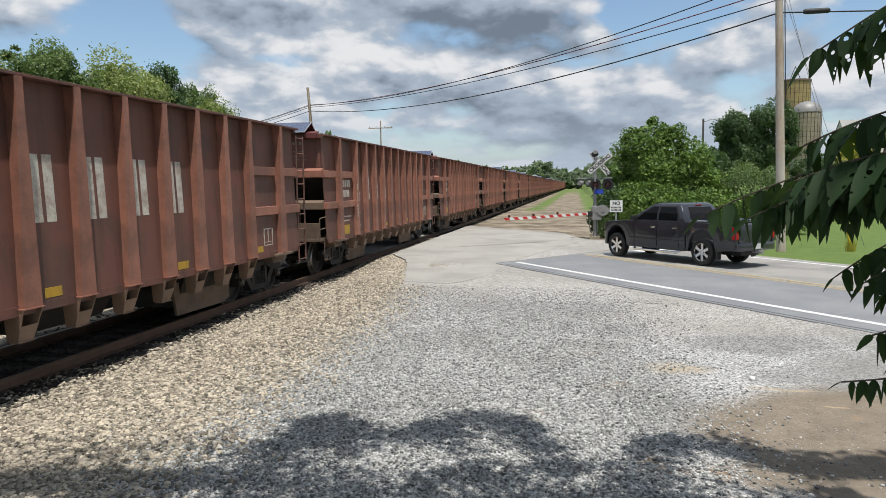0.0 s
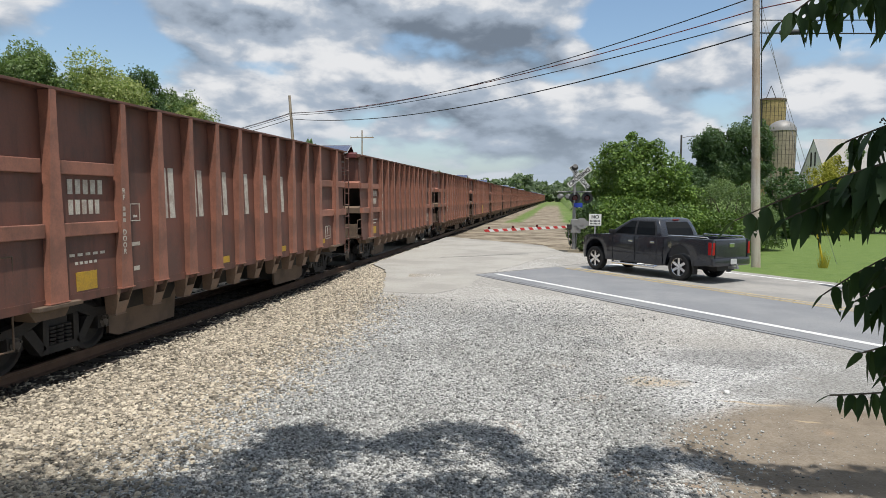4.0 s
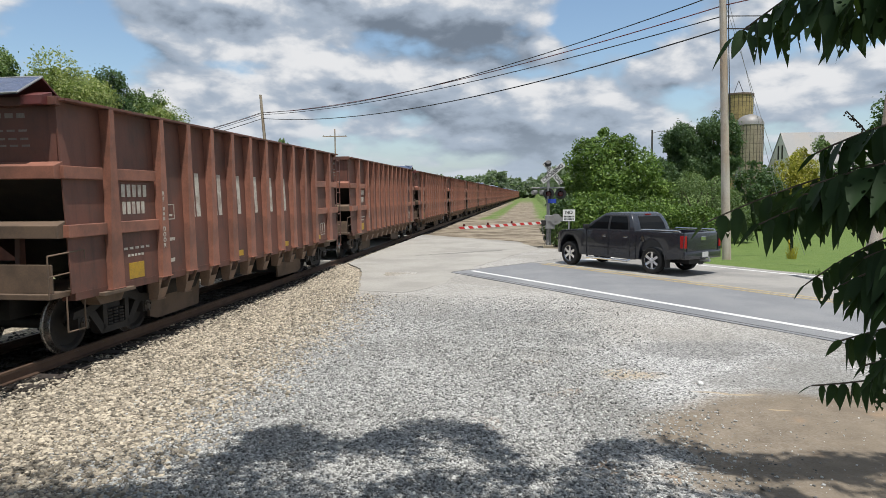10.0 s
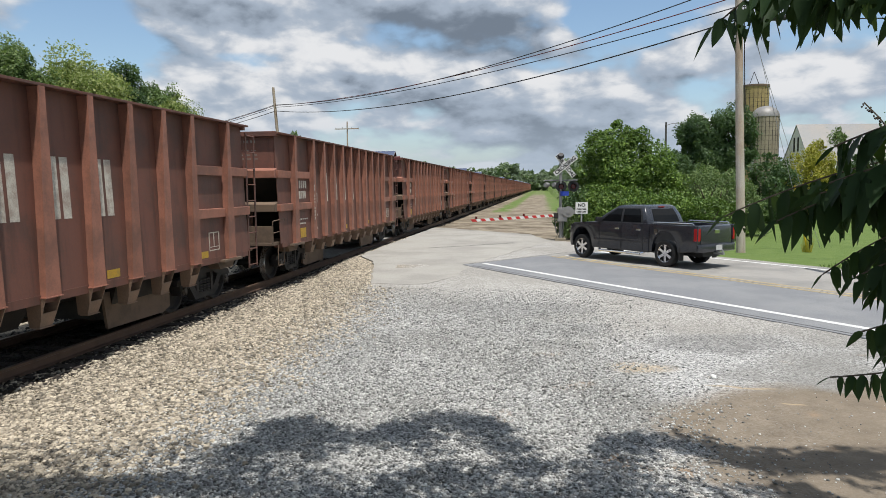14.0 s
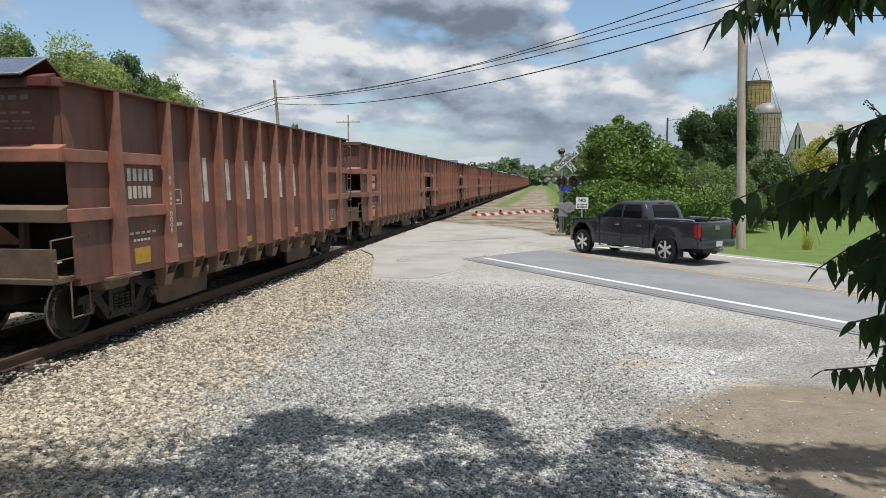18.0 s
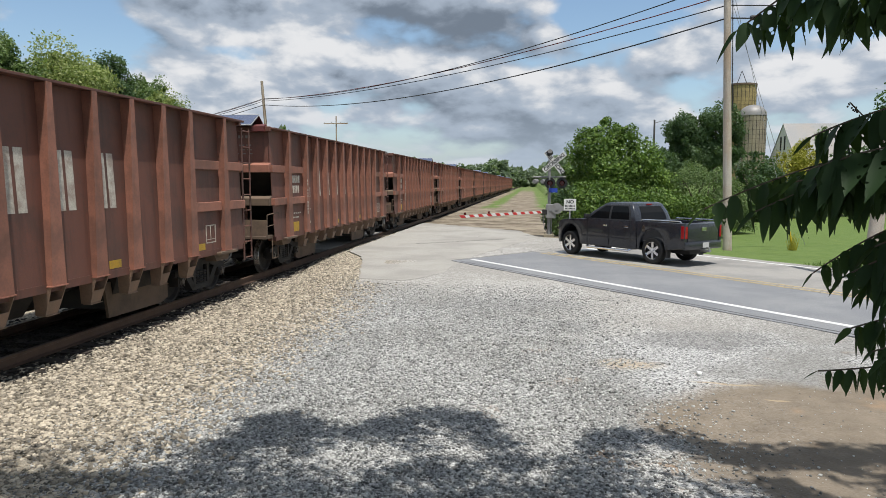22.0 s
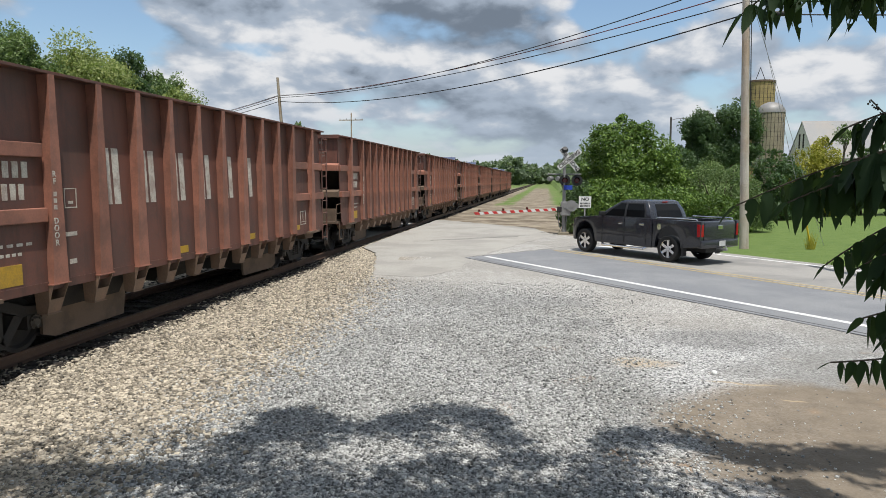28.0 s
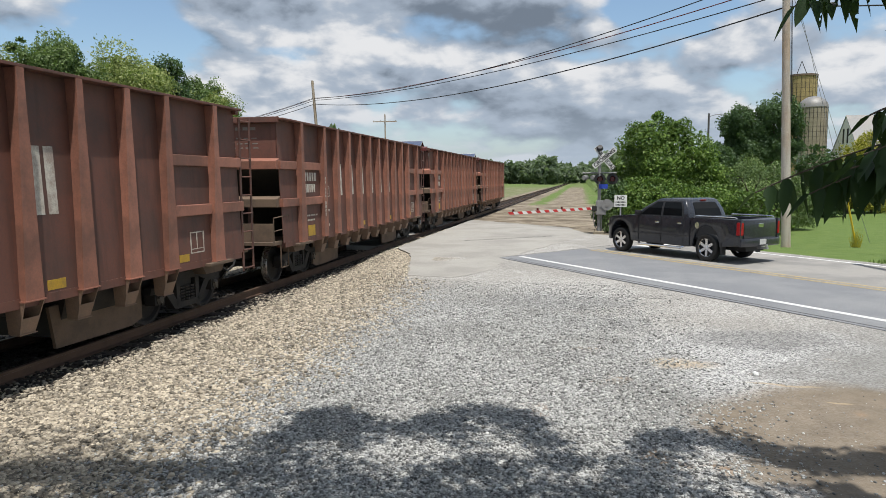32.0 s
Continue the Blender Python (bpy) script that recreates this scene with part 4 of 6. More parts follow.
    loft(bm, [cab_ring(1.10, -1.10, 1.18, 0.955), cab_ring(1.45, -1.00, 0.76, 0.90), cab_ring(1.78, -0.84, 0.30, 0.80), cab_ring(1.85, -0.74, 0.14, 0.74), cab_ring(1.87, -0.55, -0.0, 0.6)])
    part("cab", bm, PAINT, t, bevel=0.03, smooth=True)
    def side_x(z):
        return 0.955 - (z - 1.10) * (0.055 / 0.35) if z < 1.45 else 0.90 - (z - 1.45) * (0.10 / 0.33)
    def pane(name, s, rows, out, mat, label):
        """A pane that follows the cab's side, given as heights with the back and front edge."""
        bm = bmesh.new()
        loft(bm, [[(s * (side_x(z) + out), yb, z), (s * (side_x(z) + out), yf, z), (s * (side_x(z) - 0.03), yf, z), (s * (side_x(z) - 0.03), yb, z)] for z, yb, yf in rows])
        return part(name, bm, mat, t, label)
    for s in (-1, 1):
        pane("window_frame", s, ((1.125, -0.90, 1.02), (1.45, -0.86, 0.68), (1.74, -0.74, 0.28)), 0.006, PLASTIC, "black window frame")
        pane("front_window", s, ((1.165, 0.03, 0.88), (1.45, 0.03, 0.58), (1.70, 0.03, 0.25)), 0.012, GLASS, "dark tinted side window")
        pane("rear_window", s, ((1.165, -0.82, -0.06), (1.45, -0.79, -0.06), (1.70, -0.69, -0.06)), 0.012, GLASS, "dark tinted side window")
        for name, y0, y1 in (("front_door", 0.96, -0.02), ("rear_door", -0.02, -0.92)):
            bm = bmesh.new()
            for ya in (y0, y1):
                box(bm, *sorted((s * 0.985, s * 1.0035)), ya - 0.006, ya + 0.006, 0.46, 1.12)
            door = part(name, bm, PLASTIC, t, "dark door seam")
            bm = bmesh.new()
            box(bm, *sorted((s * 0.995, s * 1.03)), y1 + 0.06, y1 + 0.24, 0.95, 1.0)
            part("door_handle", bm, CHROME, door, "chrome door handle", bevel=0.012)
        bm = bmesh.new()
        box(bm, *sorted((s * 0.995, s * 1.012)), -1.15, 1.2, 0.66, 0.70)
        part("side_moulding", bm, PAINT, t, bevel=0.006)
        bm = bmesh.new()
        rod(bm, [(s * 0.90, 1.0, 0.40), (s * 1.03, 0.9, 0.33), (s * 1.03, -0.85, 0.33), (s * 0.90, -0.95, 0.40)], 0.038, 8)
        part("side_step", bm, CHROME, t, "chrome tubular side step", smooth=True)
        bm = bmesh.new()
        box(bm, *sorted((s * 0.95, s * 1.19)), 0.88, 0.97, 1.14, 1.33)
        box(bm, *sorted((s * 0.92, s * 1.0)), 0.88, 0.93, 1.14, 1.2)
        part("door_mirror", bm, PLASTIC, t, bevel=0.03, smooth=True)
        # lamps
        bm = bmesh.new()
        prism(bm, [(s * 0.86, -2.85), (s * 0.86, -2.985), (s * 0.95, -2.985), (s * 1.003, -2.94), (s * 1.003, -2.84), (s * 0.93, -2.82)], "z", 0.78, 1.06)
        part("tail_lamp", bm, TAIL, t, "lit red tail lamp", bevel=0.01)
        bm = bmesh.new()
        prism(bm, [(s * 0.62, 2.70), (s * 0.90, 2.62), (s * 0.93, 2.45), (s * 0.90, 2.40), (s * 0.6, 2.55)], "z", 0.74, 0.95)
        part("headlamp", bm, GALV, t, bevel=0.01)
        for y in (F, R):
            name = "wheel"
            w = new(name)
            w.parent = t
            w.matrix_basis = pose(s * 0.86, y, 0.405)
            bm = bmesh.new()
            prof = [(-0.12, 0.26), (-0.135, 0.30), (-0.13, 0.375), (-0.10, 0.402), (0.10, 0.402), (0.13, 0.375), (0.135, 0.30), (0.12, 0.26)]
            n = 30
            loft(bm, [[(px, r * math.cos(2 * math.pi * i / n), r * math.sin(2 * math.pi * i / n)) for i in range(n)] for px, r in prof], caps=False)
            part("tyre", bm, TYRE, w, smooth=True)
            bm = bmesh.new()
            prof = [(s * 0.03, 0.245), (s * 0.115, 0.255), (s * 0.125, 0.268), (s * 0.11, 0.275), (s * -0.11, 0.27)]
            loft(bm, [[(px, r * math.cos(2 * math.pi * i / n), r * math.sin(2 * math.pi * i / n)) for i in range(n)] for px, r in prof], caps=False)
            for k in range(6):
                m = Matrix.Rotation(k * math.pi / 3, 4, "X")
                box(bm, *sorted((s * 0.05, s * 0.10)), -0.042, 0.042, 0.05, 0.255, m)
            tube(bm, (s * 0.02, 0, 0), (s * 0.115, 0, 0), 0.075, 0.055, 14)
            part("rim", bm, CHROME, w, "chrome six-spoke rim")
            bm = bmesh.new()
            tube(bm, (s * -0.02, 0, 0), (s * 0.02, 0, 0), 0.24, n=24)
            part("brake_disc", bm, PLASTIC, w)
        bm = bmesh.new()
        box(bm, *sorted((s * 0.78, s * 1.0)), R - 0.56, R - 0.53, 0.22, 0.62)
        part("mud_flap", bm, PLASTIC, t)
        bm = bmesh.new()
        for cy in (F, R):
            ring = arc(cy, 0.46, 0.525, 0, 180, 12)
            inn = arc(cy, 0.46, 0.495, 0, 180, 12)
            loft(bm, [[taper((s * 1.004, *p)) for p in ring] + [taper((s * 1.004, *p)) for p in inn[::-1]], [taper((s * 0.97, *p)) for p in ring] + [taper((s * 0.97, *p)) for p in inn[::-1]]])
        part("arch_lip", bm, PAINT, t)
    bm = bmesh.new()
    tube(bm, (-1.004, -1.45, 0.95), (-0.99, -1.45, 0.95), 0.075, n=16)
    part("fuel_door", bm, CHROME, t, "round chrome fuel door")
    bm = bmesh.new()
    loft(bm, [[(-w, y - 0.012, z), (w, y - 0.012, z), (w, y + 0.05, z), (-w, y + 0.05, z)] for z, y, w in ((1.16, -1.123, 0.66), (1.45, -1.04, 0.62), (1.70, -0.92, 0.56))])
    part("back_window", bm, GLASS, t, "dark tinted back window")
    bm = bmesh.new()
    a = [(-0.64, 1.285, 1.13), (0.64, 1.285, 1.13), (0.56, 0.40, 1.76), (-0.56, 0.40, 1.76)]
    loft(bm, [a, [(x, y - 0.03, z + 0.012) for x, y, z in a]])
    part("windscreen", bm, GLASS, t)
    bm = bmesh.new()
    box(bm, -0.14, 0.14, -0.91, -0.86, 1.765, 1.80)
    part("high_brake_lamp", bm, TAIL, t, "lit red brake lamp above the back window")
    bm = bmesh.new()
    prism(bm, [(-0.98, -2.85), (-0.98, -3.0), (-0.8, -3.06), (0.8, -3.06), (0.98, -3.0), (0.98, -2.85)], "z", 0.50, 0.70)
    bumper = part("rear_bumper", bm, PAINT, t, bevel=0.03, smooth=True)
    bm = bmesh.new()
    box(bm, -0.16, 0.16, -3.068, -3.06, 0.55, 0.68)
    part("plate", bm, PLATE, bumper, "white plate")
    bm = bmesh.new()
    box(bm, -0.05, 0.05, -3.22, -2.9, 0.42, 0.49)
    tube(bm, (0.0, -3.18, 0.49), (0.0, -3.18, 0.56), 0.03, n=10)
    part("tow_hitch", bm, GALV, t)
    bm = bmesh.new()
    prism(bm, [(-0.95, 2.45), (-0.88, 2.74), (-0.6, 2.84), (0.6, 2.84), (0.88, 2.74), (0.95, 2.45)], "z", 0.40, 0.66)
    part("front_bumper", bm, PAINT, t, bevel=0.03, smooth=True)
    bm = bmesh.new()
    box(bm, -0.62, 0.62, 2.68, 2.76, 0.70, 0.98)
    part("grille", bm, CHROME, t, bevel=0.02)
    bm = bmesh.new()
    box(bm, -0.45, 0.45, -2.8, 2.4, 0.34, 0.55)
    tube(bm, (-0.75, R, 0.40), (0.75, R, 0.40), 0.07, n=10)
    part("chassis", bm, PLASTIC, t)
    # a high belt line over a low roof, and a rounded nose
    for ob in [o for o in t.children if o.type == "MESH"]:
        for o in [ob] + list(ob.children):
            for v in o.data.vertices:
                x, y, z = v.co
                if z > 1.12:
                    z = 1.27 + (z - 1.12) * 0.76
                elif z > 0.6:
                    z = 0.6 + (z - 0.6) * 1.288
                if y > 1.9:
                    x *= 1 - 0.15 * ((y - 1.9) / 0.9) ** 2
                if y > 2.2:
                    y = 2.2 + (y - 2.2) * 0.68
                v.co = (x, y, z)
    return t


build_pickup()

# ---- crossing signal ----
def build_signal():
    g = thing("crossing_signal", "grey railway crossing signal with white crossbuck and lowered gate", "crossing signal", pose(0.80, 31.4, 0))
    bm = bmesh.new()
    tube(bm, (0, 0, -0.05), (0, 0, 3.75), 0.075, 0.07, 14)
    part("mast", bm, ALU, g, smooth=True)
    bm = bmesh.new()
    box(bm, -0.24, 0.24, -0.24, 0.24, -0.10, 0.10)
    for x in (-0.17, 0.17):
        for y in (-0.17, 0.17):
            tube(bm, (x, y, 0.1), (x, y, 0.2), 0.02, n=6)
    part("foundation", bm, CONCRETE, g, "pale concrete foundation", bevel=0.015)
    bm = bmesh.new()
    tube(bm, (0, 0, 3.75), (0, 0, 3.80), 0.12, n=14)
    tube(bm, (0, -0.02, 3.80), (0, -0.12, 3.88), 0.15, 0.11, 14)
    part("bell", bm, PLASTIC, g, "dark bell on the mast")
    # crossed boards, both with their words
    face = pose(0.20, -0.10, 3.38, 90, 0, -8)
    for words, dz in (("RAIL ROAD", 0.0), ("CROSSING", 0.022)):
        bm = bmesh.new()
        m = face @ Matrix.Translation((0, 0, dz)) @ Matrix.Rotation(radians(39 if words == "CROSSING" else -51), 4, "Z")
        box(bm, -0.62, 0.62, -0.115, 0.115, -0.008, 0.008, m)
        board = part("crossbuck_board", bm, SIGNWHITE, g, "white crossbuck board")
        if words == "CROSSING":
            lettering("lettering", words, 0.235, SIGNBLACK, board, m @ pose(0, 0, 0.010))
        else:
            lettering("lettering", "RAIL", 0.235, SIGNBLACK, board, m @ pose(-0.37, 0, 0.010))
            lettering("lettering", "ROAD", 0.235, SIGNBLACK, board, m @ pose(0.37, 0, 0.010))
    # lamp arms: two lamps facing the road, two facing the other way
    bm = bmesh.new()
    tube(bm, (-0.75, 0.05, 2.72), (0.75, 0.05, 2.72), 0.03, n=8)
    part("lamp_arm", bm, ALU, g)
    for x in (0.02, 0.56):
        lamp = thing("signal_lamp", "black round-hooded red crossing lamp", "")
        lamp.parent = g
        lamp.matrix_basis = pose(x, -0.08, 2.45)
        bm = bmesh.new()
        tube(bm, (0, 0.02, 0), (0, 0.04, 0), 0.25, n=24)
        tube(bm, (0, 0.04, 0), (0, 0.20, 0), 0.13, 0.08, 14)
        part("backboard", bm, SIGNBLACK, lamp)
        bm = bmesh.new()
        n = 16
        ring = [(0.135 * math.cos(math.pi * (-0.15 + 1.3 * i / n)), 0.135 * math.sin(math.pi * (-0.15 + 1.3 * i / n))) for i in range(n + 1)]
        loft(bm, [[(px, 0.02, pz) for px, pz in ring], [(px, -0.26, pz) for px, pz in ring]], closed=False)
        part("hood", bm, SIGNBLACK, lamp)
        bm = bmesh.new()
        tube(bm, (0, 0.015, 0), (0, -0.02, 0), 0.12, 0.09, 18)
        part("lens", bm, LENS, lamp, "dark red lens", smooth=True)
    for x in (-0.62, -0.25):
        lamp = thing("signal_lamp", "grey side lamp seen from behind", "")
        lamp.parent = g
        lamp.matrix_basis = pose(x, 0.1, 2.52, 0, 0, 150)
        bm = bmesh.new()
        tube(bm, (0, 0.0, 0), (0, 0.16, 0), 0.12, 0.09, 16)
        tube(bm, (0, 0.0, 0), (0, -0.12, 0), 0.10, n=14)
        part("housing", bm, ALU, lamp, smooth=True)
        bm = bmesh.new()
        tube(bm, (0, -0.12, 0), (0, -0.13, 0), 0.085, n=14)
        part("lens", bm, LENS, lamp)
    bm = bmesh.new()
    box(bm, -0.02, 0.36, -0.11, -0.10, 2.02, 2.22)
    part("notice", bm, BLUE, g, "small blue notice sheet")
    # gate machine, counterweights and arm
    bm = bmesh.new()
    box(bm, -0.14, 0.30, -0.24, 0.22, 0.85, 1.48)
    part("gate_machine", bm, ALU, g, "grey gate machine box", bevel=0.03)
    bm = bmesh.new()
    tube(bm, (0.34, -0.28, 1.30), (0.34, -0.20, 1.30), 0.25, n=22)
    tube(bm, (0.34, -0.30, 1.30), (0.34, -0.16, 1.30), 0.09, n=14)
    box(bm, 0.0, 0.66, -0.26, -0.22, 1.20, 1.40)
    part("counterweight", bm, ALU, g, "round grey counterweight")
    bm = bmesh.new()
    box(bm, -0.32, -0.10, -0.30, -0.05, 1.02, 1.25)
    part("arm_socket", bm, DARKSTEEL, g, bevel=0.02)
    tip, hub = Vector((-3.75, -3.1, 1.04)), Vector((-0.2, -0.18, 1.14))
    d = (tip - hub)
    n = 20
    arm = new("gate_arm")
    arm.parent = g
    for i in range(n):
        a, b = hub + d * (i / n), hub + d * ((i + 1) / n)
        bm = bmesh.new()
        up = Vector((0, 0, 0.055))
        slant = d.normalized() * 0.05
        side = Vector((-d.y, d.x, 0)).normalized() * 0.02
        loft(bm, [[a - up - slant + side, a + up + slant + side, a + up + slant - side, a - up - slant - side], [b - up - slant + side, b + up + slant + side, b + up + slant - side, b - up - slant - side]])
        part("red_band" if i % 2 else "white_band", bm, GATERED if i % 2 else SIGNWHITE, arm)
    for k in (0.40, 0.68, 0.95):
        p = hub + d * k
        bm = bmesh.new()
        tube(bm, p + Vector((0, 0, 0.06)), p + Vector((0, 0, 0.16)), 0.045, n=10)
        part("arm_lamp", bm, LENS, arm, "small red gate lamp")
    bm = bmesh.new()
    rod(bm, [(-0.25, -0.2, 1.0), (-0.22, -0.12, 0.5), (-0.05, 0, 0.1)], 0.018)
    rod(bm, [(0.12, 0.05, 0.85), (0.10, 0.05, 0.05)], 0.03)
    part("conduit", bm, ALU, g)


build_signal()


def build_sign():
    g = thing("road_sign", "small white rectangular sign with black lettering on a post", "sign", pose(1.66, 29.95, 0))
    bm = bmesh.new()
    box(bm, -0.03, 0.03, -0.012, 0.012, -0.1, 1.75)
    part("post", bm, GALV, g)
    bm = bmesh.new()
    box(bm, -0.26, 0.26, -0.03, -0.018, 1.26, 1.76)
    p = part("panel", bm, SIGNWHITE, g, "white sign panel", bevel=0.004)
    lettering("lettering", "NO", 0.20, SIGNBLACK, p, pose(0, -0.033, 1.63, 90, 0, 0), 0.002)
    bm = bmesh.new()
    for z in (1.42, 1.31):
        for j in range(8):
            box(bm, -0.21 + j * 0.053, -0.175 + j * 0.053, -0.034, -0.030, z, z + 0.07)
    part("stencil_bars", bm, SIGNBLACK, p)


build_sign()


# ---- poles and wires ----
def build_pole(name, label, base, top, r0, r1, arms=(), wood=WOODPOLE):
    base, top = Vector(base), Vector(top)
    g = thing(name, label, "utility pole", Matrix.Translation(base))
    bm = bmesh.new()
    k = 6
    pts = [Vector((0, 0, -0.4)).lerp(top - base, i / k) for i in range(k + 1)]
    n = 16
    loft(bm, [[p + Vector(((r0 + (r1 - r0) * i / k) * math.cos(2 * math.pi * j / n), (r0 + (r1 - r0) * i / k) * math.sin(2 * math.pi * j / n), 0)) for j in range(n)] for i, p in enumerate(pts)])
    part("shaft", bm, wood, g, smooth=True)
    for z, length, turn in arms:
        bm = bmesh.new()
        m = Matrix.Translation((top - base) * (z / (top - base).z)) @ Matrix.Rotation(radians(turn), 4, "Z")
        box(bm, -length / 2, length / 2, -r1 - 0.10, -r1, -0.06, 0.06, m)
        arm = part("cross_arm", bm, WOODPOLE, g)
        for x in (-0.46, -0.18, 0.18, 0.46):
            bm = bmesh.new()
            p = m @ Vector((x * length, -r1 - 0.05, 0.06))
            tube(bm, p, p + Vector((0, 0, 0.16)), 0.045, 0.03, 8)
            part("insulator", bm, ALU, arm)
    return g


MAIN_TOP = Vector((6.86, 26.43, 11.2))
main_pole = build_pole("utility_pole", "weathered grey-brown wooden utility pole beside the road", (7.28, 26.33, -0.1), MAIN_TOP, 0.165, 0.115, wood=POLEPALE)
LEFT_TOP = Vector((-22.41, 55.12, 10.88))
build_pole("utility_pole", "leaning wooden utility pole beyond the train", (-21.7, 55.3, 0), LEFT_TOP, 0.16, 0.11)
build_pole("utility_pole", "distant wooden utility pole with one cross arm", (-26.6, 91.2, 0), (-26.6, 91.2, 11.5), 0.13, 0.08, ((10.5, 3.4, 0),))
lamp_pole = build_pole("utility_pole", "dark wooden pole with a small lamp arm", (13.5, 78.9, 0.3), (13.47, 78.9, 9.45), 0.13, 0.10, wood=material("dark_pole_wood", (0.10, 0.095, 0.09), 0.9))
bm = bmesh.new()
rod(bm, [(0, 0, 8.8), (0.7, -0.1, 9.0), (1.5, -0.2, 8.95)], 0.035, 6)
box(bm, 1.4, 1.8, -0.28, -0.12, 8.86, 8.98)
part("lamp_arm", bm, ALU, lamp_pole)
RIGHT_TOP = Vector((9.2, 18.0, 11.0))
build_pole("utility_pole", "leaning wooden utility pole behind the hanging leaves", (8.35, 18.05, -0.1), RIGHT_TOP, 0.17, 0.12, wood=POLEPALE)

bm = bmesh.new()
rod(bm, [(0.145 - 0.0372 * z, -0.06, z) for z in (5.2, 8.0, 10.6)], 0.018, 8)
part("riser_conduit", bm, PLASTIC, main_pole)

def build_wire(a, b, sag, r, mat, label="black overhead cable between utility poles", name="overhead_cable"):
    a, b = Vector(a), Vector(b)
    cu = bpy.data.curves.new(name, "CURVE")
    cu.dimensions, cu.bevel_depth, cu.bevel_resolution = "3D", r, 1
    s = cu.splines.new("POLY")
    n = 28
    s.points.add(n)
    for i in range(n + 1):
        k = i / n
        p = a.lerp(b, k) - Vector((0, 0, sag * 4 * k * (1 - k)))
        s.points[i].co = (*p, 1)
    cu.materials.append(mat)
    return tagged(new(name, cu), label, "cable")


# heights on the far pole and on the near one, and the sag between them
for low, high, sag, r, mat in ((9.44, 9.69, 1.0, 0.021, WIRE), (9.38, 9.23, 0.72, 0.020, REDWIRE), (9.24, 8.86, 0.68, 0.020, WIRE), (8.93, 8.41, 1.12, 0.026, WIRE)):
    far_end = LEFT_TOP.lerp(Vector((-21.7, 55.3, 0)), (10.88 - low) / 10.88)
    near_end = Vector((6.86 + 0.42 * (11.2 - high) / 11.3, 26.42, high))
    build_wire(far_end, near_end, sag, r, mat)
    build_wire(near_end, near_end + (Vector((34, -34, 1.0)) if high > 9.0 else Vector((40, 4, 1.1 if high > 8.5 else 0.9))), 0.4, r, mat)
    build_wire(far_end, far_end + Vector((-34, 22, -1.2)), 0.9, r, mat)
bm = bmesh.new()
at = MAIN_TOP + Vector((1.35, 0.1, -2.78))
loft(bm, [[at + Vector((x, r * math.cos(i * math.pi / 6), r * math.sin(i * math.pi / 6))) for i in range(12)] for x, r in ((-0.44, 0.03), (-0.42, 0.07), (-0.36, 0.095), (0.36, 0.095), (0.42, 0.07), (0.44, 0.03))])
tagged(part("splice_case", bm, PLASTIC, smooth=True), "black capsule-shaped splice case on an overhead cable", "splice case")
for x, y in ((10.0, 27.5), (10.6, 27.9)):
    build_wire((x, y, 0.0), MAIN_TOP + Vector((0.05, 0, -1.0 - (x - 10))), 0.0, 0.008, GALV, "thin steel guy wire to the ground", "guy_wire")
bm = bmesh.new()
a, b = Vector((10.0, 27.5, -0.1)), Vector((9.35, 27.23, 2.4))
tube(bm, a, b, 0.035, n=10)
tagged(part("guy_marker", bm, material("yellow_plastic_guard", (0.75, 0.52, 0.03), 0.5)), "yellow plastic guy wire guard in the lawn", "guy marker")

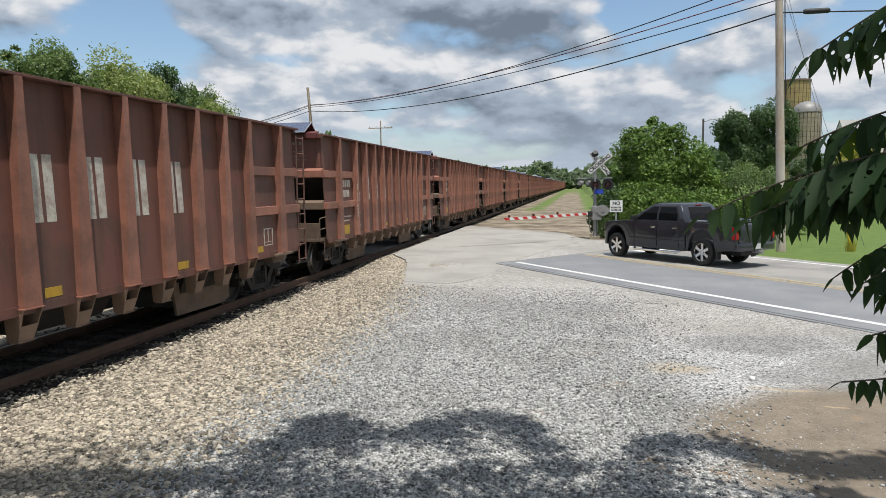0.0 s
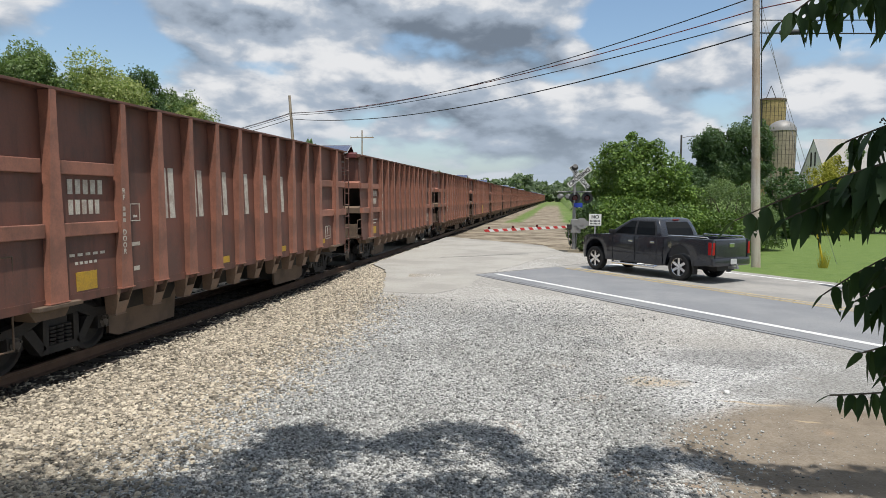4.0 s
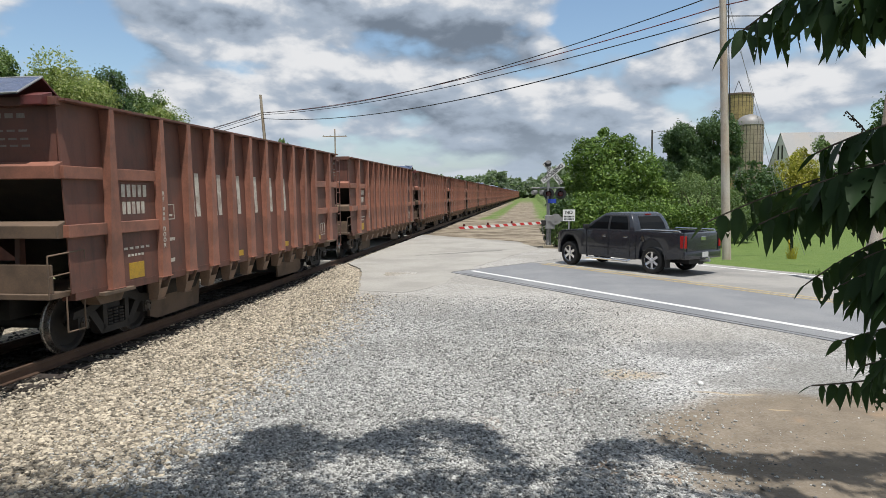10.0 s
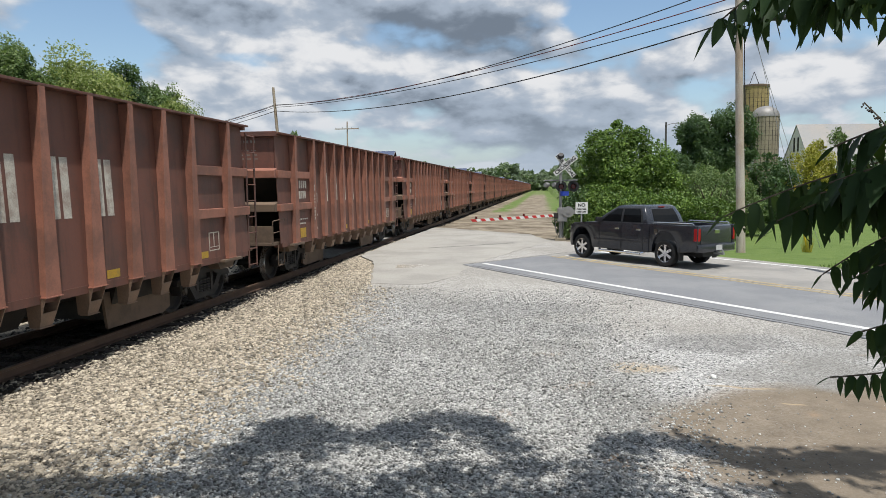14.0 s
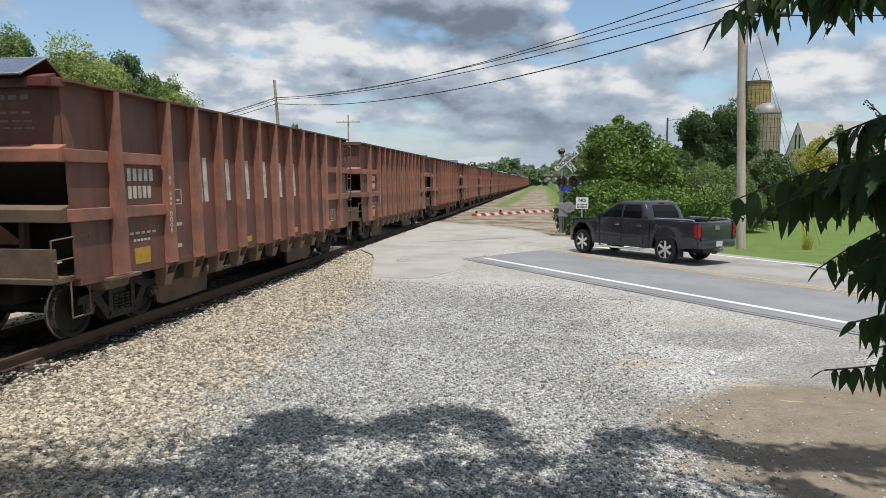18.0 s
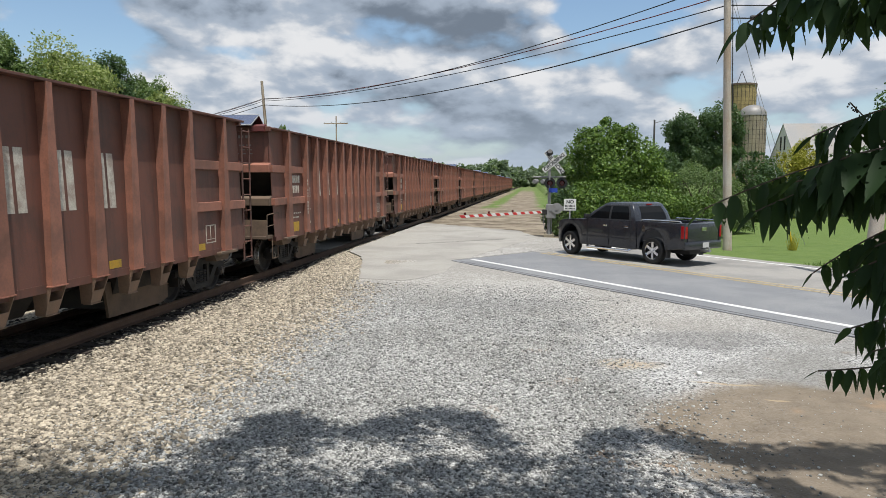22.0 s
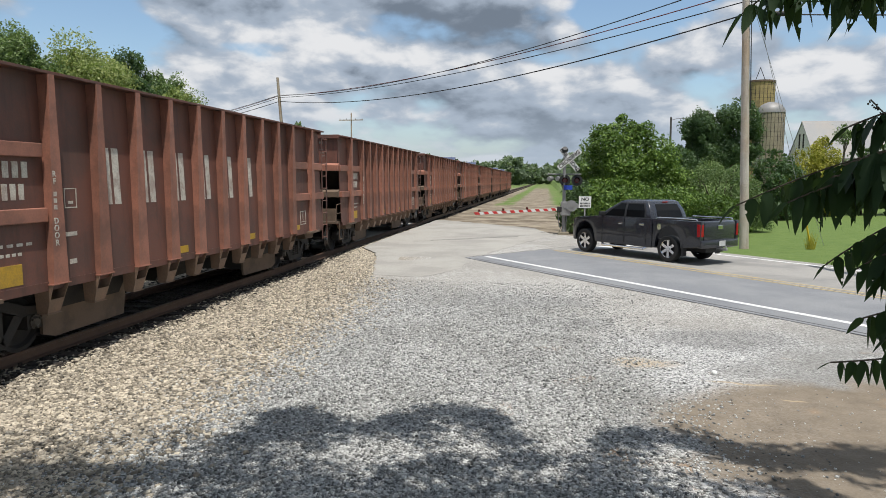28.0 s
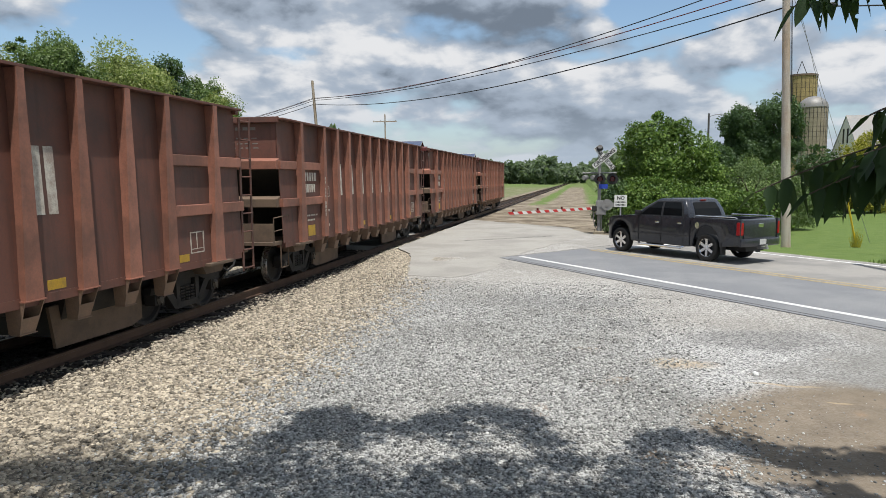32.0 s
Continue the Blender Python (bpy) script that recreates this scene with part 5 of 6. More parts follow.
# ---- plants ----
def leaf_mesh(name, lumps, count, size, mat, parent=None, seed=1, flat=0.4, fill=0.35, down=0.0, spray=0.0):
    """Many small folded leaves scattered through and over lumps (centre, radii)."""
    rng = np.random.default_rng(seed)
    c = np.array([l[0] for l in lumps], float)
    r = np.array([l[1] for l in lumps], float)
    area = (r[:, 0] * r[:, 1] * r[:, 2]) ** (2 / 3)
    pick = rng.choice(len(lumps), count, p=area / area.sum())
    d = rng.normal(size=(count, 3))
    d /= np.linalg.norm(d, axis=1)[:, None]
    rad = np.where(rng.random(count) < fill, rng.random(count) ** 0.5, 0.80 + 0.24 * rng.random(count))
    p = c[pick] + d * r[pick] * rad[:, None]
    # sprays of leaves stand out and hollows open between them
    swell = np.zeros(count)
    for k in range(7):
        wave = rng.normal(size=3)
        wave *= (0.45 if k < 3 else 1.0) / np.linalg.norm(wave) / (size * 1.25)
        swell += np.sin(p @ wave + rng.uniform(0, 6.28)) * (1.2 if k < 3 else 0.7)
    swell /= 3.0
    p += d * spray * ((swell - 0.2) * 1.3 * size + rng.exponential(0.22 * size, count) * (swell > 0.2))[:, None]
    n = d + rng.normal(size=(count, 3)) * 0.85
    n[:, 2] += flat
    n /= np.linalg.norm(n, axis=1)[:, None]
    a = rng.normal(size=(count, 3))
    a[:, 2] -= down
    a -= (a * n).sum(1)[:, None] * n
    a /= np.linalg.norm(a, axis=1)[:, None]
    b = np.cross(n, a)
    s = (size * (0.6 + 0.8 * rng.random(count)))[:, None]
    v = np.empty((count, 4, 3))
    v[:, 0] = p - a * s * 0.5
    v[:, 1] = p + b * s * 0.27 + n * s * 0.08
    v[:, 2] = p + a * s * 0.5
    v[:, 3] = p - b * s * 0.27 + n * s * 0.08
    f = np.arange(count * 4).reshape(-1, 4)
    f = np.concatenate([f[:, [0, 1, 2]], f[:, [0, 2, 3]]])
    me = bpy.data.meshes.new(name)
    me.vertices.add(count * 4)
    me.vertices.foreach_set("co", v.reshape(-1))
    me.loops.add(len(f) * 3)
    me.loops.foreach_set("vertex_index", f.reshape(-1).astype(np.int32))
    me.polygons.add(len(f))
    me.polygons.foreach_set("loop_start", np.arange(0, len(f) * 3, 3, dtype=np.int32))
    me.update()
    me.materials.append(mat)
    ob = new(name, me)
    if parent:
        ob.parent = parent
    return ob


def lumpy(centre, radii, n, seed, k=0.38, core=0.72):
    """A crown's main form with smaller lumps of many sizes round it, for an uneven outline."""
    rng = random.Random(seed)
    out = [(centre, tuple(v * core for v in radii))]
    for i in range(n):
        a, h = rng.uniform(0, 2 * math.pi), rng.uniform(-0.6, 1.0)
        w = math.sqrt(max(0, 1 - h * h))
        s = rng.choice((0.55, 0.8, 1.0, 1.5)) * k
        far = rng.uniform(0.62, 1.0) * (1.02 - 0.5 * s)
        out.append(((centre[0] + radii[0] * far * w * math.cos(a), centre[1] + radii[1] * far * w * math.sin(a), centre[2] + radii[2] * far * h), (radii[0] * s * 1.2, radii[1] * s * 1.2, radii[2] * s * rng.uniform(0.6, 1.0))))
    return out


def build_tree(name, label, base, height, radii, leaf, count, size, seed, category="tree", trunk_r=0.0, n=14, k=0.38, crown_low=None):
    rng = random.Random(seed)
    g = thing(name, label, category, Matrix.Translation(base))
    cz = height - radii[2]
    bm = bmesh.new()
    tr = trunk_r or height * 0.018
    pts = [Vector((0, 0, -0.3)), Vector((rng.uniform(-0.1, 0.1), 0, cz * 0.5)), Vector((rng.uniform(-0.3, 0.3), rng.uniform(-0.3, 0.3), cz + radii[2] * 0.4))]
    for (a, b), (ra, rb) in zip(zip(pts, pts[1:]), ((tr * 1.3, tr), (tr, tr * 0.35))):
        tube(bm, a, b, ra, rb, 9)
    for i in range(7):
        a = rng.uniform(0, 2 * math.pi)
        z = rng.uniform(0.45, 0.95) * cz
        o = Vector((radii[0] * 0.7 * math.cos(a), radii[1] * 0.7 * math.sin(a), cz + rng.uniform(-0.3, 0.5) * radii[2]))
        tube(bm, (0, 0, z), o, tr * 0.4, tr * 0.1, 6)
    part("trunk", bm, BARK, g)
    leaf_mesh("crown", lumpy((0, 0, cz), radii, n, seed, k, 0.66), count, size, leaf, g, seed, spray=1.9, fill=0.25)
    return g


# the big vine-covered bush by the crossing and the shrubs that join it
def build_bush(name, label, base, forms, leaf, count, size, seed, category="bush"):
    g = thing(name, label, category, Matrix.Translation(base))
    bm = bmesh.new()
    rng = random.Random(seed)
    for c, r in forms:
        for i in range(4):
            tube(bm, (c[0] + rng.uniform(-0.5, 0.5) * r[0], c[1] + rng.uniform(-0.3, 0.3) * r[1], -0.2), (c[0] + rng.uniform(-0.6, 0.6) * r[0], c[1], c[2] + 0.4 * r[2]), 0.07, 0.02, 6)
    part("stem", bm, BARK, g)
    lumps = []
    for i, (c, r) in enumerate(forms):
        lumps += lumpy(c, r, 80, seed + i, 0.12, 0.88)
        # a skirt of low growth hides the stems
        for j in range(12):
            a = j * 0.5236 + 0.2 * i
            lumps.append(((c[0] + 0.72 * r[0] * math.cos(a), c[1] + 0.72 * r[1] * math.sin(a), 0.22 * r[2]), (0.3 * r[0], 0.3 * r[1], 0.25 * r[2])))
    leaf_mesh("foliage", lumps, count, size, leaf, g, seed, down=0.5, spray=1.5, fill=0.22)
    return g


build_bush("vine_covered_bush", "tall bright-green vine-covered bush behind the crossing", (3.9, 36.5, 0),
           [((-0.2, 0, 3.3), (2.2, 2.1, 2.6)), ((0.75, 0.1, 3.0), (1.95, 1.9, 2.45)), ((2.3, 0.2, 1.7), (1.6, 1.6, 1.95)), ((-1.5, 0.4, 1.6), (1.0, 1.2, 1.6))], LEAF_BUSH, 66000, 0.15, 11)
build_bush("shrub", "low sunlit green shrub under the vines", (3.6, 33.2, 0), [((0, 0, 1.2), (1.9, 1.3, 1.6)), ((2.4, 0.6, 1.0), (1.8, 1.3, 1.3)), ((4.6, 0.4, 0.8), (1.5, 1.2, 1.1))], LEAF_BUSH, 34000, 0.13, 12, "shrub")
build_bush("shrub", "dark green shrub beside the crossing signal", (1.75, 34.0, 0), [((0, 0, 1.2), (1.0, 0.9, 1.5)), ((-0.5, 0.6, 0.6), (0.7, 0.6, 0.8))], LEAF_DARK, 9000, 0.13, 13, "shrub")
build_bush("shrub", "round olive-green shrub by the utility pole", (8.3, 36.0, 0), [((0, 0, 1.7), (1.9, 1.6, 1.9)), ((1.7, 0.4, 1.2), (1.4, 1.2, 1.5))], LEAF_MID, 36000, 0.095, 14, "shrub")
build_bush("shrub", "dark shrub beyond the lawn", (14.5, 46.0, 0.2), [((-0.3, 0, 2.1), (1.25, 1.2, 2.4)), ((0.7, 0.5, 1.9), (0.9, 1.0, 2.2))], LEAF_DARK, 13000, 0.17, 15, "shrub")
build_bush("shrub", "yellow-green shrub beyond the lawn", (17.7, 50.0, 0.3), [((0, 0, 2.3), (1.45, 1.3, 2.6)), ((1.1, 0.4, 2.6), (1.2, 1.2, 2.6))], LEAF_YELLOW, 26000, 0.14, 16, "shrub")
build_bush("shrub", "dark shrub beside a yellow-green one", (22.5, 52.0, 0.3), [((0, 0, 2.2), (2.5, 1.6, 2.5)), ((4.0, 0.5, 2.1), (2.4, 1.5, 2.4))], LEAF_DARK, 13000, 0.24, 17, "shrub")
build_bush("weed_clump", "ragged green weeds round the signal's foot", (1.35, 32.0, 0), [((0, 0, 0.45), (0.5, 0.4, 0.7)), ((0.3, 0.6, 0.3), (0.5, 0.4, 0.5))], LEAF_MID, 1600, 0.11, 18, "weeds")
rng = random.Random(19)
bm = bmesh.new()
for i in range(90):
    a, r, h = rng.uniform(0, 6.28), rng.uniform(0, 0.16), rng.uniform(0.25, 0.75)
    p = Vector((9.98 + r * math.cos(a), 27.48 + r * math.sin(a), -0.12))
    q = p + Vector((0.3 * r * math.cos(a) + rng.uniform(-0.12, 0.12), 0.3 * r * math.sin(a), h))
    bm.faces.new([bm.verts.new(v) for v in (p + Vector((-0.012, 0, 0)), p + Vector((0.012, 0, 0)), q)])
tagged(part("grass_tuft", bm, LEAF_YELLOW), "dry yellow grass tuft at the guy wire's foot", "grass", kind="stuff")

build_tree("tree", "dark green leafy tree behind the shrubs", (16.6, 78, 0.3), 9.6, (2.6, 2.6, 3.8), LEAF_DARK, 22000, 0.26, 31, n=44, k=0.26)
build_tree("tree", "tall dark green tree before the silos", (20.0, 78, 0.4), 10.9, (2.7, 2.6, 4.6), LEAF_DARK, 26000, 0.26, 32, n=50, k=0.24)
build_tree("tree", "low dark tree beside taller ones", (13.4, 76, 0.3), 6.2, (2.2, 2.0, 2.6), LEAF_DARK, 12000, 0.26, 34, n=30, k=0.22)
build_tree("tree", "dark tree beyond the lawn", (44, 84, 0.6), 13.5, (4.5, 4.0, 5.5), LEAF_DARK, 10000, 0.5, 35)
build_tree("tree", "small pale green tree by the barn", (44.6, 112, 0.8), 10.3, (1.1, 1.1, 1.6), LEAF_MID, 2600, 0.28, 36)
# trees beyond the train
for i, (x, y, h, r, leaf, n) in enumerate(((-28.6, 32.6, 10.6, (2.4, 2.4, 3.2), LEAF_MID, 11000), (-29.3, 38.0, 10.9, (2.8, 2.6, 4.0), LEAF_SUN, 11000), (-28.9, 41.0, 10.9, (2.4, 2.4, 4.0), LEAF_SUN, 11000),
                                              (-28.9, 44.0, 11.1, (1.75, 2.0, 3.4), LEAF_DARK, 11000), (-30.2, 50.0, 10.3, (2.2, 2.2, 3.2), LEAF_MID, 9000), (-32.4, 56.0, 10.9, (1.9, 2.2, 3.6), LEAF_MID, 9000),
                                              (-33.2, 60.0, 10.1, (2.0, 2.2, 3.6), LEAF_MID, 8000), (-31.0, 28.0, 11.0, (3.2, 3.2, 4.2), LEAF_SUN, 9000), (-26.4, 36.6, 9.3, (2.6, 2.4, 3.2), LEAF_SUN, 11000),
                                              (-28.0, 47.0, 9.4, (2.6, 2.4, 3.4), LEAF_SUN, 9000))):
    build_tree("tree", "sunlit leafy tree beyond the railway" if leaf != LEAF_DARK else "dark leafy tree beyond the railway", (x, y, 0.2), h, r, leaf, int(n * 3.0), 0.17, 50 + i, n=60, k=0.24)


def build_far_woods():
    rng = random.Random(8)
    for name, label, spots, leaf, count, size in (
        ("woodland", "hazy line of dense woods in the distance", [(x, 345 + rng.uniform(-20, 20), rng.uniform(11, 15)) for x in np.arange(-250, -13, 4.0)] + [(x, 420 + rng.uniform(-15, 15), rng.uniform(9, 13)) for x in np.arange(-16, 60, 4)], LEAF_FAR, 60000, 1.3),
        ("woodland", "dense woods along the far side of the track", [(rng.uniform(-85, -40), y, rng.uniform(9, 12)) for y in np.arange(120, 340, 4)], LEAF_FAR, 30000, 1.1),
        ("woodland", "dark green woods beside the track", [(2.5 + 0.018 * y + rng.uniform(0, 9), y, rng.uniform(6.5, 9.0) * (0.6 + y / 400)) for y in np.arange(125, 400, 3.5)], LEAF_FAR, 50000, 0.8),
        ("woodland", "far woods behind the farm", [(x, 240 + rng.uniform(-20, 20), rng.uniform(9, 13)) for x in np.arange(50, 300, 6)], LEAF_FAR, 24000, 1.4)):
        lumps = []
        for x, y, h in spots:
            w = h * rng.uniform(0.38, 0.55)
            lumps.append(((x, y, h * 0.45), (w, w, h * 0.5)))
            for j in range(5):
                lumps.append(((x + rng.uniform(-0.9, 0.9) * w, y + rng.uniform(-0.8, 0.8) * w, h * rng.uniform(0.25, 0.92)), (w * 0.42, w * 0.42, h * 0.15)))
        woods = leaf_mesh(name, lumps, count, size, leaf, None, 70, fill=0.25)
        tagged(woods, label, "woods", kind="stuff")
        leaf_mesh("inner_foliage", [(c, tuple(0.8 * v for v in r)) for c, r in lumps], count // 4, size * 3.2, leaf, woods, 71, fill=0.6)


build_far_woods()

# the shade tree beside and above the camera, whose crown throws the dappled shade on the gravel
SHADE = thing("shade_tree", "broad leafy tree that shades the gravel and hangs over it", "tree", Matrix.Translation((6.0, 0.5, -0.15)))
bm = bmesh.new()
for a, b, ra, rb in (((0, 0, -0.2), (0.1, 0.1, 3.0), 0.26, 0.2), ((0.1, 0.1, 3.0), (-2.2, 1.6, 6.2), 0.16, 0.09), ((0.1, 0.1, 3.0), (-4.5, 1.4, 6.6), 0.14, 0.06), ((0.1, 0.1, 3.0), (1.2, 1.0, 7.5), 0.15, 0.06),
                     ((-2.2, 1.6, 6.2), (-4.6, 3.2, 6.7), 0.07, 0.02), ((-4.5, 1.4, 6.6), (-9.0, 1.2, 6.9), 0.06, 0.02)):
    tube(bm, a, b, ra, rb, 9)
part("trunk", bm, BARK, SHADE)
rng = random.Random(21)
lumps = []
EDGE_X = (-6.5, -5.06, -4.48, -3.48, -3.05, -2.95, -2.53, -1.91, -1.65, -1.3, -0.77, -0.35, -0.15, 0.55, 0.72, 1.43, 1.83, 2.42, 3.34)
EDGE_Y = (5.0, 5.2, 5.3, 5.45, 5.7, 6.95, 7.15, 6.8, 6.75, 7.5, 7.55, 7.05, 6.3, 6.4, 7.05, 7.25, 6.8, 6.85, 7.0)
SUN_GAPS = ((-1.79, 5.64, 0.24), (-2.4, 5.75, 0.2), (-1.45, 6.1, 0.22), (-0.63, 6.15, 0.2), (0.2, 6.05, 0.12), (0.15, 5.6, 0.08), (1.15, 6.3, 0.26), (1.75, 6.2, 0.2), (2.5, 6.2, 0.24), (-0.9, 6.9, 0.12))
for i in range(560):
    gx = rng.uniform(-6.0, 3.6)
    front = float(np.interp(gx, EDGE_X, EDGE_Y))
    gy = front - 0.18 - (rng.uniform(0.0, 0.2) if i % 4 == 0 else rng.uniform(0.0, 2.4))
    z = rng.uniform(5.8, 7.4)
    if any(math.hypot(gx - a, (gy - b) * 1.3) < r + 0.13 for a, b, r in SUN_GAPS):
        continue
    lumps.append(((gx + 0.14 * z, gy - 0.27 * z, z), (rng.uniform(0.18, 0.38), rng.uniform(0.16, 0.32), rng.uniform(0.12, 0.3))))
for i in range(40):
    lumps.append(((rng.uniform(-7, 5), rng.uniform(-2.5, 3.2), rng.uniform(6.0, 8.5)), (1.2, 1.1, 0.6)))
leaf_mesh("crown", [((a - 6.0, b - 0.5, c + 0.15), r) for (a, b, c), r in lumps], 52000, 0.12, LEAF_DARK, SHADE, 22, flat=0.6)


def leaflet(bm, base, way, up, length, width, droop):
    """One pointed leaflet with a folded midrib, from its stalk."""
    side = way.cross(up).normalized()
    prof = ((0.0, 0.05), (0.07, 0.6), (0.24, 1.0), (0.55, 0.86), (0.8, 0.45), (0.93, 0.16), (1.0, 0.01))
    rows = []
    for k, w in prof:
        c = base + way * (length * k) - Vector((0, 0, droop * length * k * k))
        e = side * (width * 0.5 * w)
        lift = up * (width * 0.14 * w)
        rows.append((bm.verts.new(c - e + lift), bm.verts.new(c), bm.verts.new(c + e + lift)))
    for a, b in zip(rows, rows[1:]):
        bm.faces.new((a[0], a[1], b[1], b[0]))
        bm.faces.new((a[1], a[2], b[2], b[1]))


def build_frond(start, bend, end, pairs, length, seed, hang=0.85):
    """A long compound leaf: a bent stalk with pairs of hanging leaflets."""
    rng = random.Random(seed)
    start, bend, end = Vector(start), Vector(bend), Vector(end)
    g = thing("hanging_frond", "dark insect-eaten compound leaf hanging from the shade tree", "leaf", Matrix.Translation(start), "hanging leaves")
    at = lambda k: (start * (1 - k) ** 2 + bend * 2 * k * (1 - k) + end * k * k) - start
    bm = bmesh.new()
    wide = (end - start).cross(Vector((0, 0, 1))).normalized() * 0.0022
    high = Vector((0, 0, 0.0022))
    loft(bm, [[at(i / 10) + wide * math.cos(j * math.pi / 3) + high * math.sin(j * math.pi / 3) for j in range(6)] for i in range(11)])
    part("stalk", bm, BARK, g)
    for i in range(pairs):
        k = 0.06 + 0.94 * i / (pairs - 1)
        p = at(k)
        along = (at(min(1, k + 0.02)) - at(k - 0.02)).normalized()
        grow = math.sin(math.pi * (0.18 + 0.66 * k)) ** 0.7
        for s in ((-1, 1) if i < pairs - 1 else (0,)):
            across = along.cross(Vector((0, 0, 1))).normalized() * s
            way = (across * rng.choice((rng.uniform(0.10, 0.4), rng.uniform(0.3, 0.9))) + along * rng.uniform(-0.30, 0.12) + Vector((0, 0, -hang * rng.uniform(0.7, 1.25)))).normalized()
            if s == 0:
                way = (along + Vector((0, 0, -0.5))).normalized()
            up = (Vector((0, 0, 1)) + across * 0.4 + Vector((rng.uniform(-0.7, 0.7), rng.uniform(-0.7, 0.7), 0))).normalized()
            up = (up - way * up.dot(way)).normalized()
            bm = bmesh.new()
            leaflet(bm, p, way, up, length * grow * rng.uniform(0.85, 1.12), length * 0.36 * grow * rng.uniform(0.85, 1.1), rng.uniform(0.0, 0.18))
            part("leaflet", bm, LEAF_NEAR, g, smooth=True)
    return g


FROND_PLACES = (
    ((0.757, 1.451, 2.472), (0.720, 1.548, 2.455), (0.581, 1.661, 2.419), 12, 0.108, 0),
    ((0.732, 1.357, 2.367), (0.716, 1.439, 2.350), (0.677, 1.509, 2.308), 9, 0.110, 1),
    ((0.734, 1.369, 2.281), (0.717, 1.451, 2.264), (0.676, 1.520, 2.217), 9, 0.090, 1),
    ((0.798, 1.534, 2.508), (0.648, 1.683, 2.484), (0.431, 1.807, 2.357), 13, 0.112, 0),
    ((0.774, 1.484, 2.466), (0.669, 1.613, 2.448), (0.527, 1.718, 2.355), 12, 0.112, 0),
    ((0.732, 1.416, 2.583), (0.662, 1.528, 2.560), (0.606, 1.608, 2.523), 10, 0.100, 0),
    ((0.727, 1.361, 2.501), (0.677, 1.460, 2.496), (0.578, 1.556, 2.445), 11, 0.125, 0),
    ((0.757, 1.430, 2.450), (0.726, 1.524, 2.447), (0.669, 1.606, 2.413), 9, 0.100, 0),
    ((0.760, 1.448, 2.378), (0.714, 1.548, 2.359), (0.610, 1.637, 2.235), 11, 0.080, 1),
    ((0.735, 1.394, 2.321), (0.700, 1.486, 2.305), (0.641, 1.560, 2.238), 10, 0.092, 1),
    ((0.760, 1.428, 2.201), (0.723, 1.520, 2.162), (0.675, 1.592, 2.120), 9, 0.080, 1),
    ((0.732, 1.367, 2.142), (0.714, 1.450, 2.121), (0.688, 1.512, 2.087), 8, 0.075, 1),
    ((0.773, 1.441, 2.094), (0.716, 1.539, 2.042), (0.628, 1.628, 2.008), 10, 0.060, 1),
    ((0.553, 1.551, 2.948), (0.493, 1.662, 2.913), (0.401, 1.764, 2.839), 11, 0.105, 2),
    ((0.695, 1.437, 2.888), (0.628, 1.542, 2.908), (0.587, 1.636, 2.833), 10, 0.115, 2),
    ((0.695, 1.359, 2.863), (0.653, 1.452, 2.879), (0.602, 1.538, 2.851), 9, 0.115, 2),
    ((0.685, 1.316, 2.802), (0.676, 1.392, 2.819), (0.665, 1.463, 2.778), 7, 0.085, 2),
    ((0.640, 1.428, 2.898), (0.559, 1.534, 2.914), (0.502, 1.626, 2.860), 11, 0.115, 2),
)
FRONDS = [build_frond(a, b, c, n - 1 if g == 2 else n + 1, size * (1.12 if g == 2 else 1.05), i + 1) for i, (a, b, c, n, size, g) in enumerate(FROND_PLACES)]
bm = bmesh.new()
rod(bm, [(0.87, 1.50, 1.95), (0.90, 1.48, 2.34), (0.92, 1.45, 2.66), (0.92, 1.40, 3.0), (1.3, 1.2, 3.6), (3.0, 0.8, 4.2), (5.2, 0.6, 3.6)], 0.014, 7)
tagged(part("hanging_branch", bm, BARK), "thin bare branch that carries the hanging leaves", "branch")

rng = random.Random(44)
bm = bmesh.new()
a, b = Vector((0.684, 1.601, 2.625)), Vector((0.725, 1.555, 2.55))
rod(bm, [a, a.lerp(b, 0.5) + Vector((0, 0, 0.004)), b, (0.80, 1.50, 2.47)], 0.0016, 5)
for i in range(26):
    p = a.lerp(b, rng.random() ** 1.1) + Vector((rng.uniform(-0.006, 0.006), rng.uniform(-0.006, 0.006), rng.uniform(-0.006, 0.006)))
    bmesh.ops.create_icosphere(bm, subdivisions=1, radius=rng.uniform(0.0016, 0.0030), matrix=Matrix.Translation(p))
tagged(part("seed_spike", bm, BARK), "dark spike of dry seed heads among the hanging leaves", "seed head")
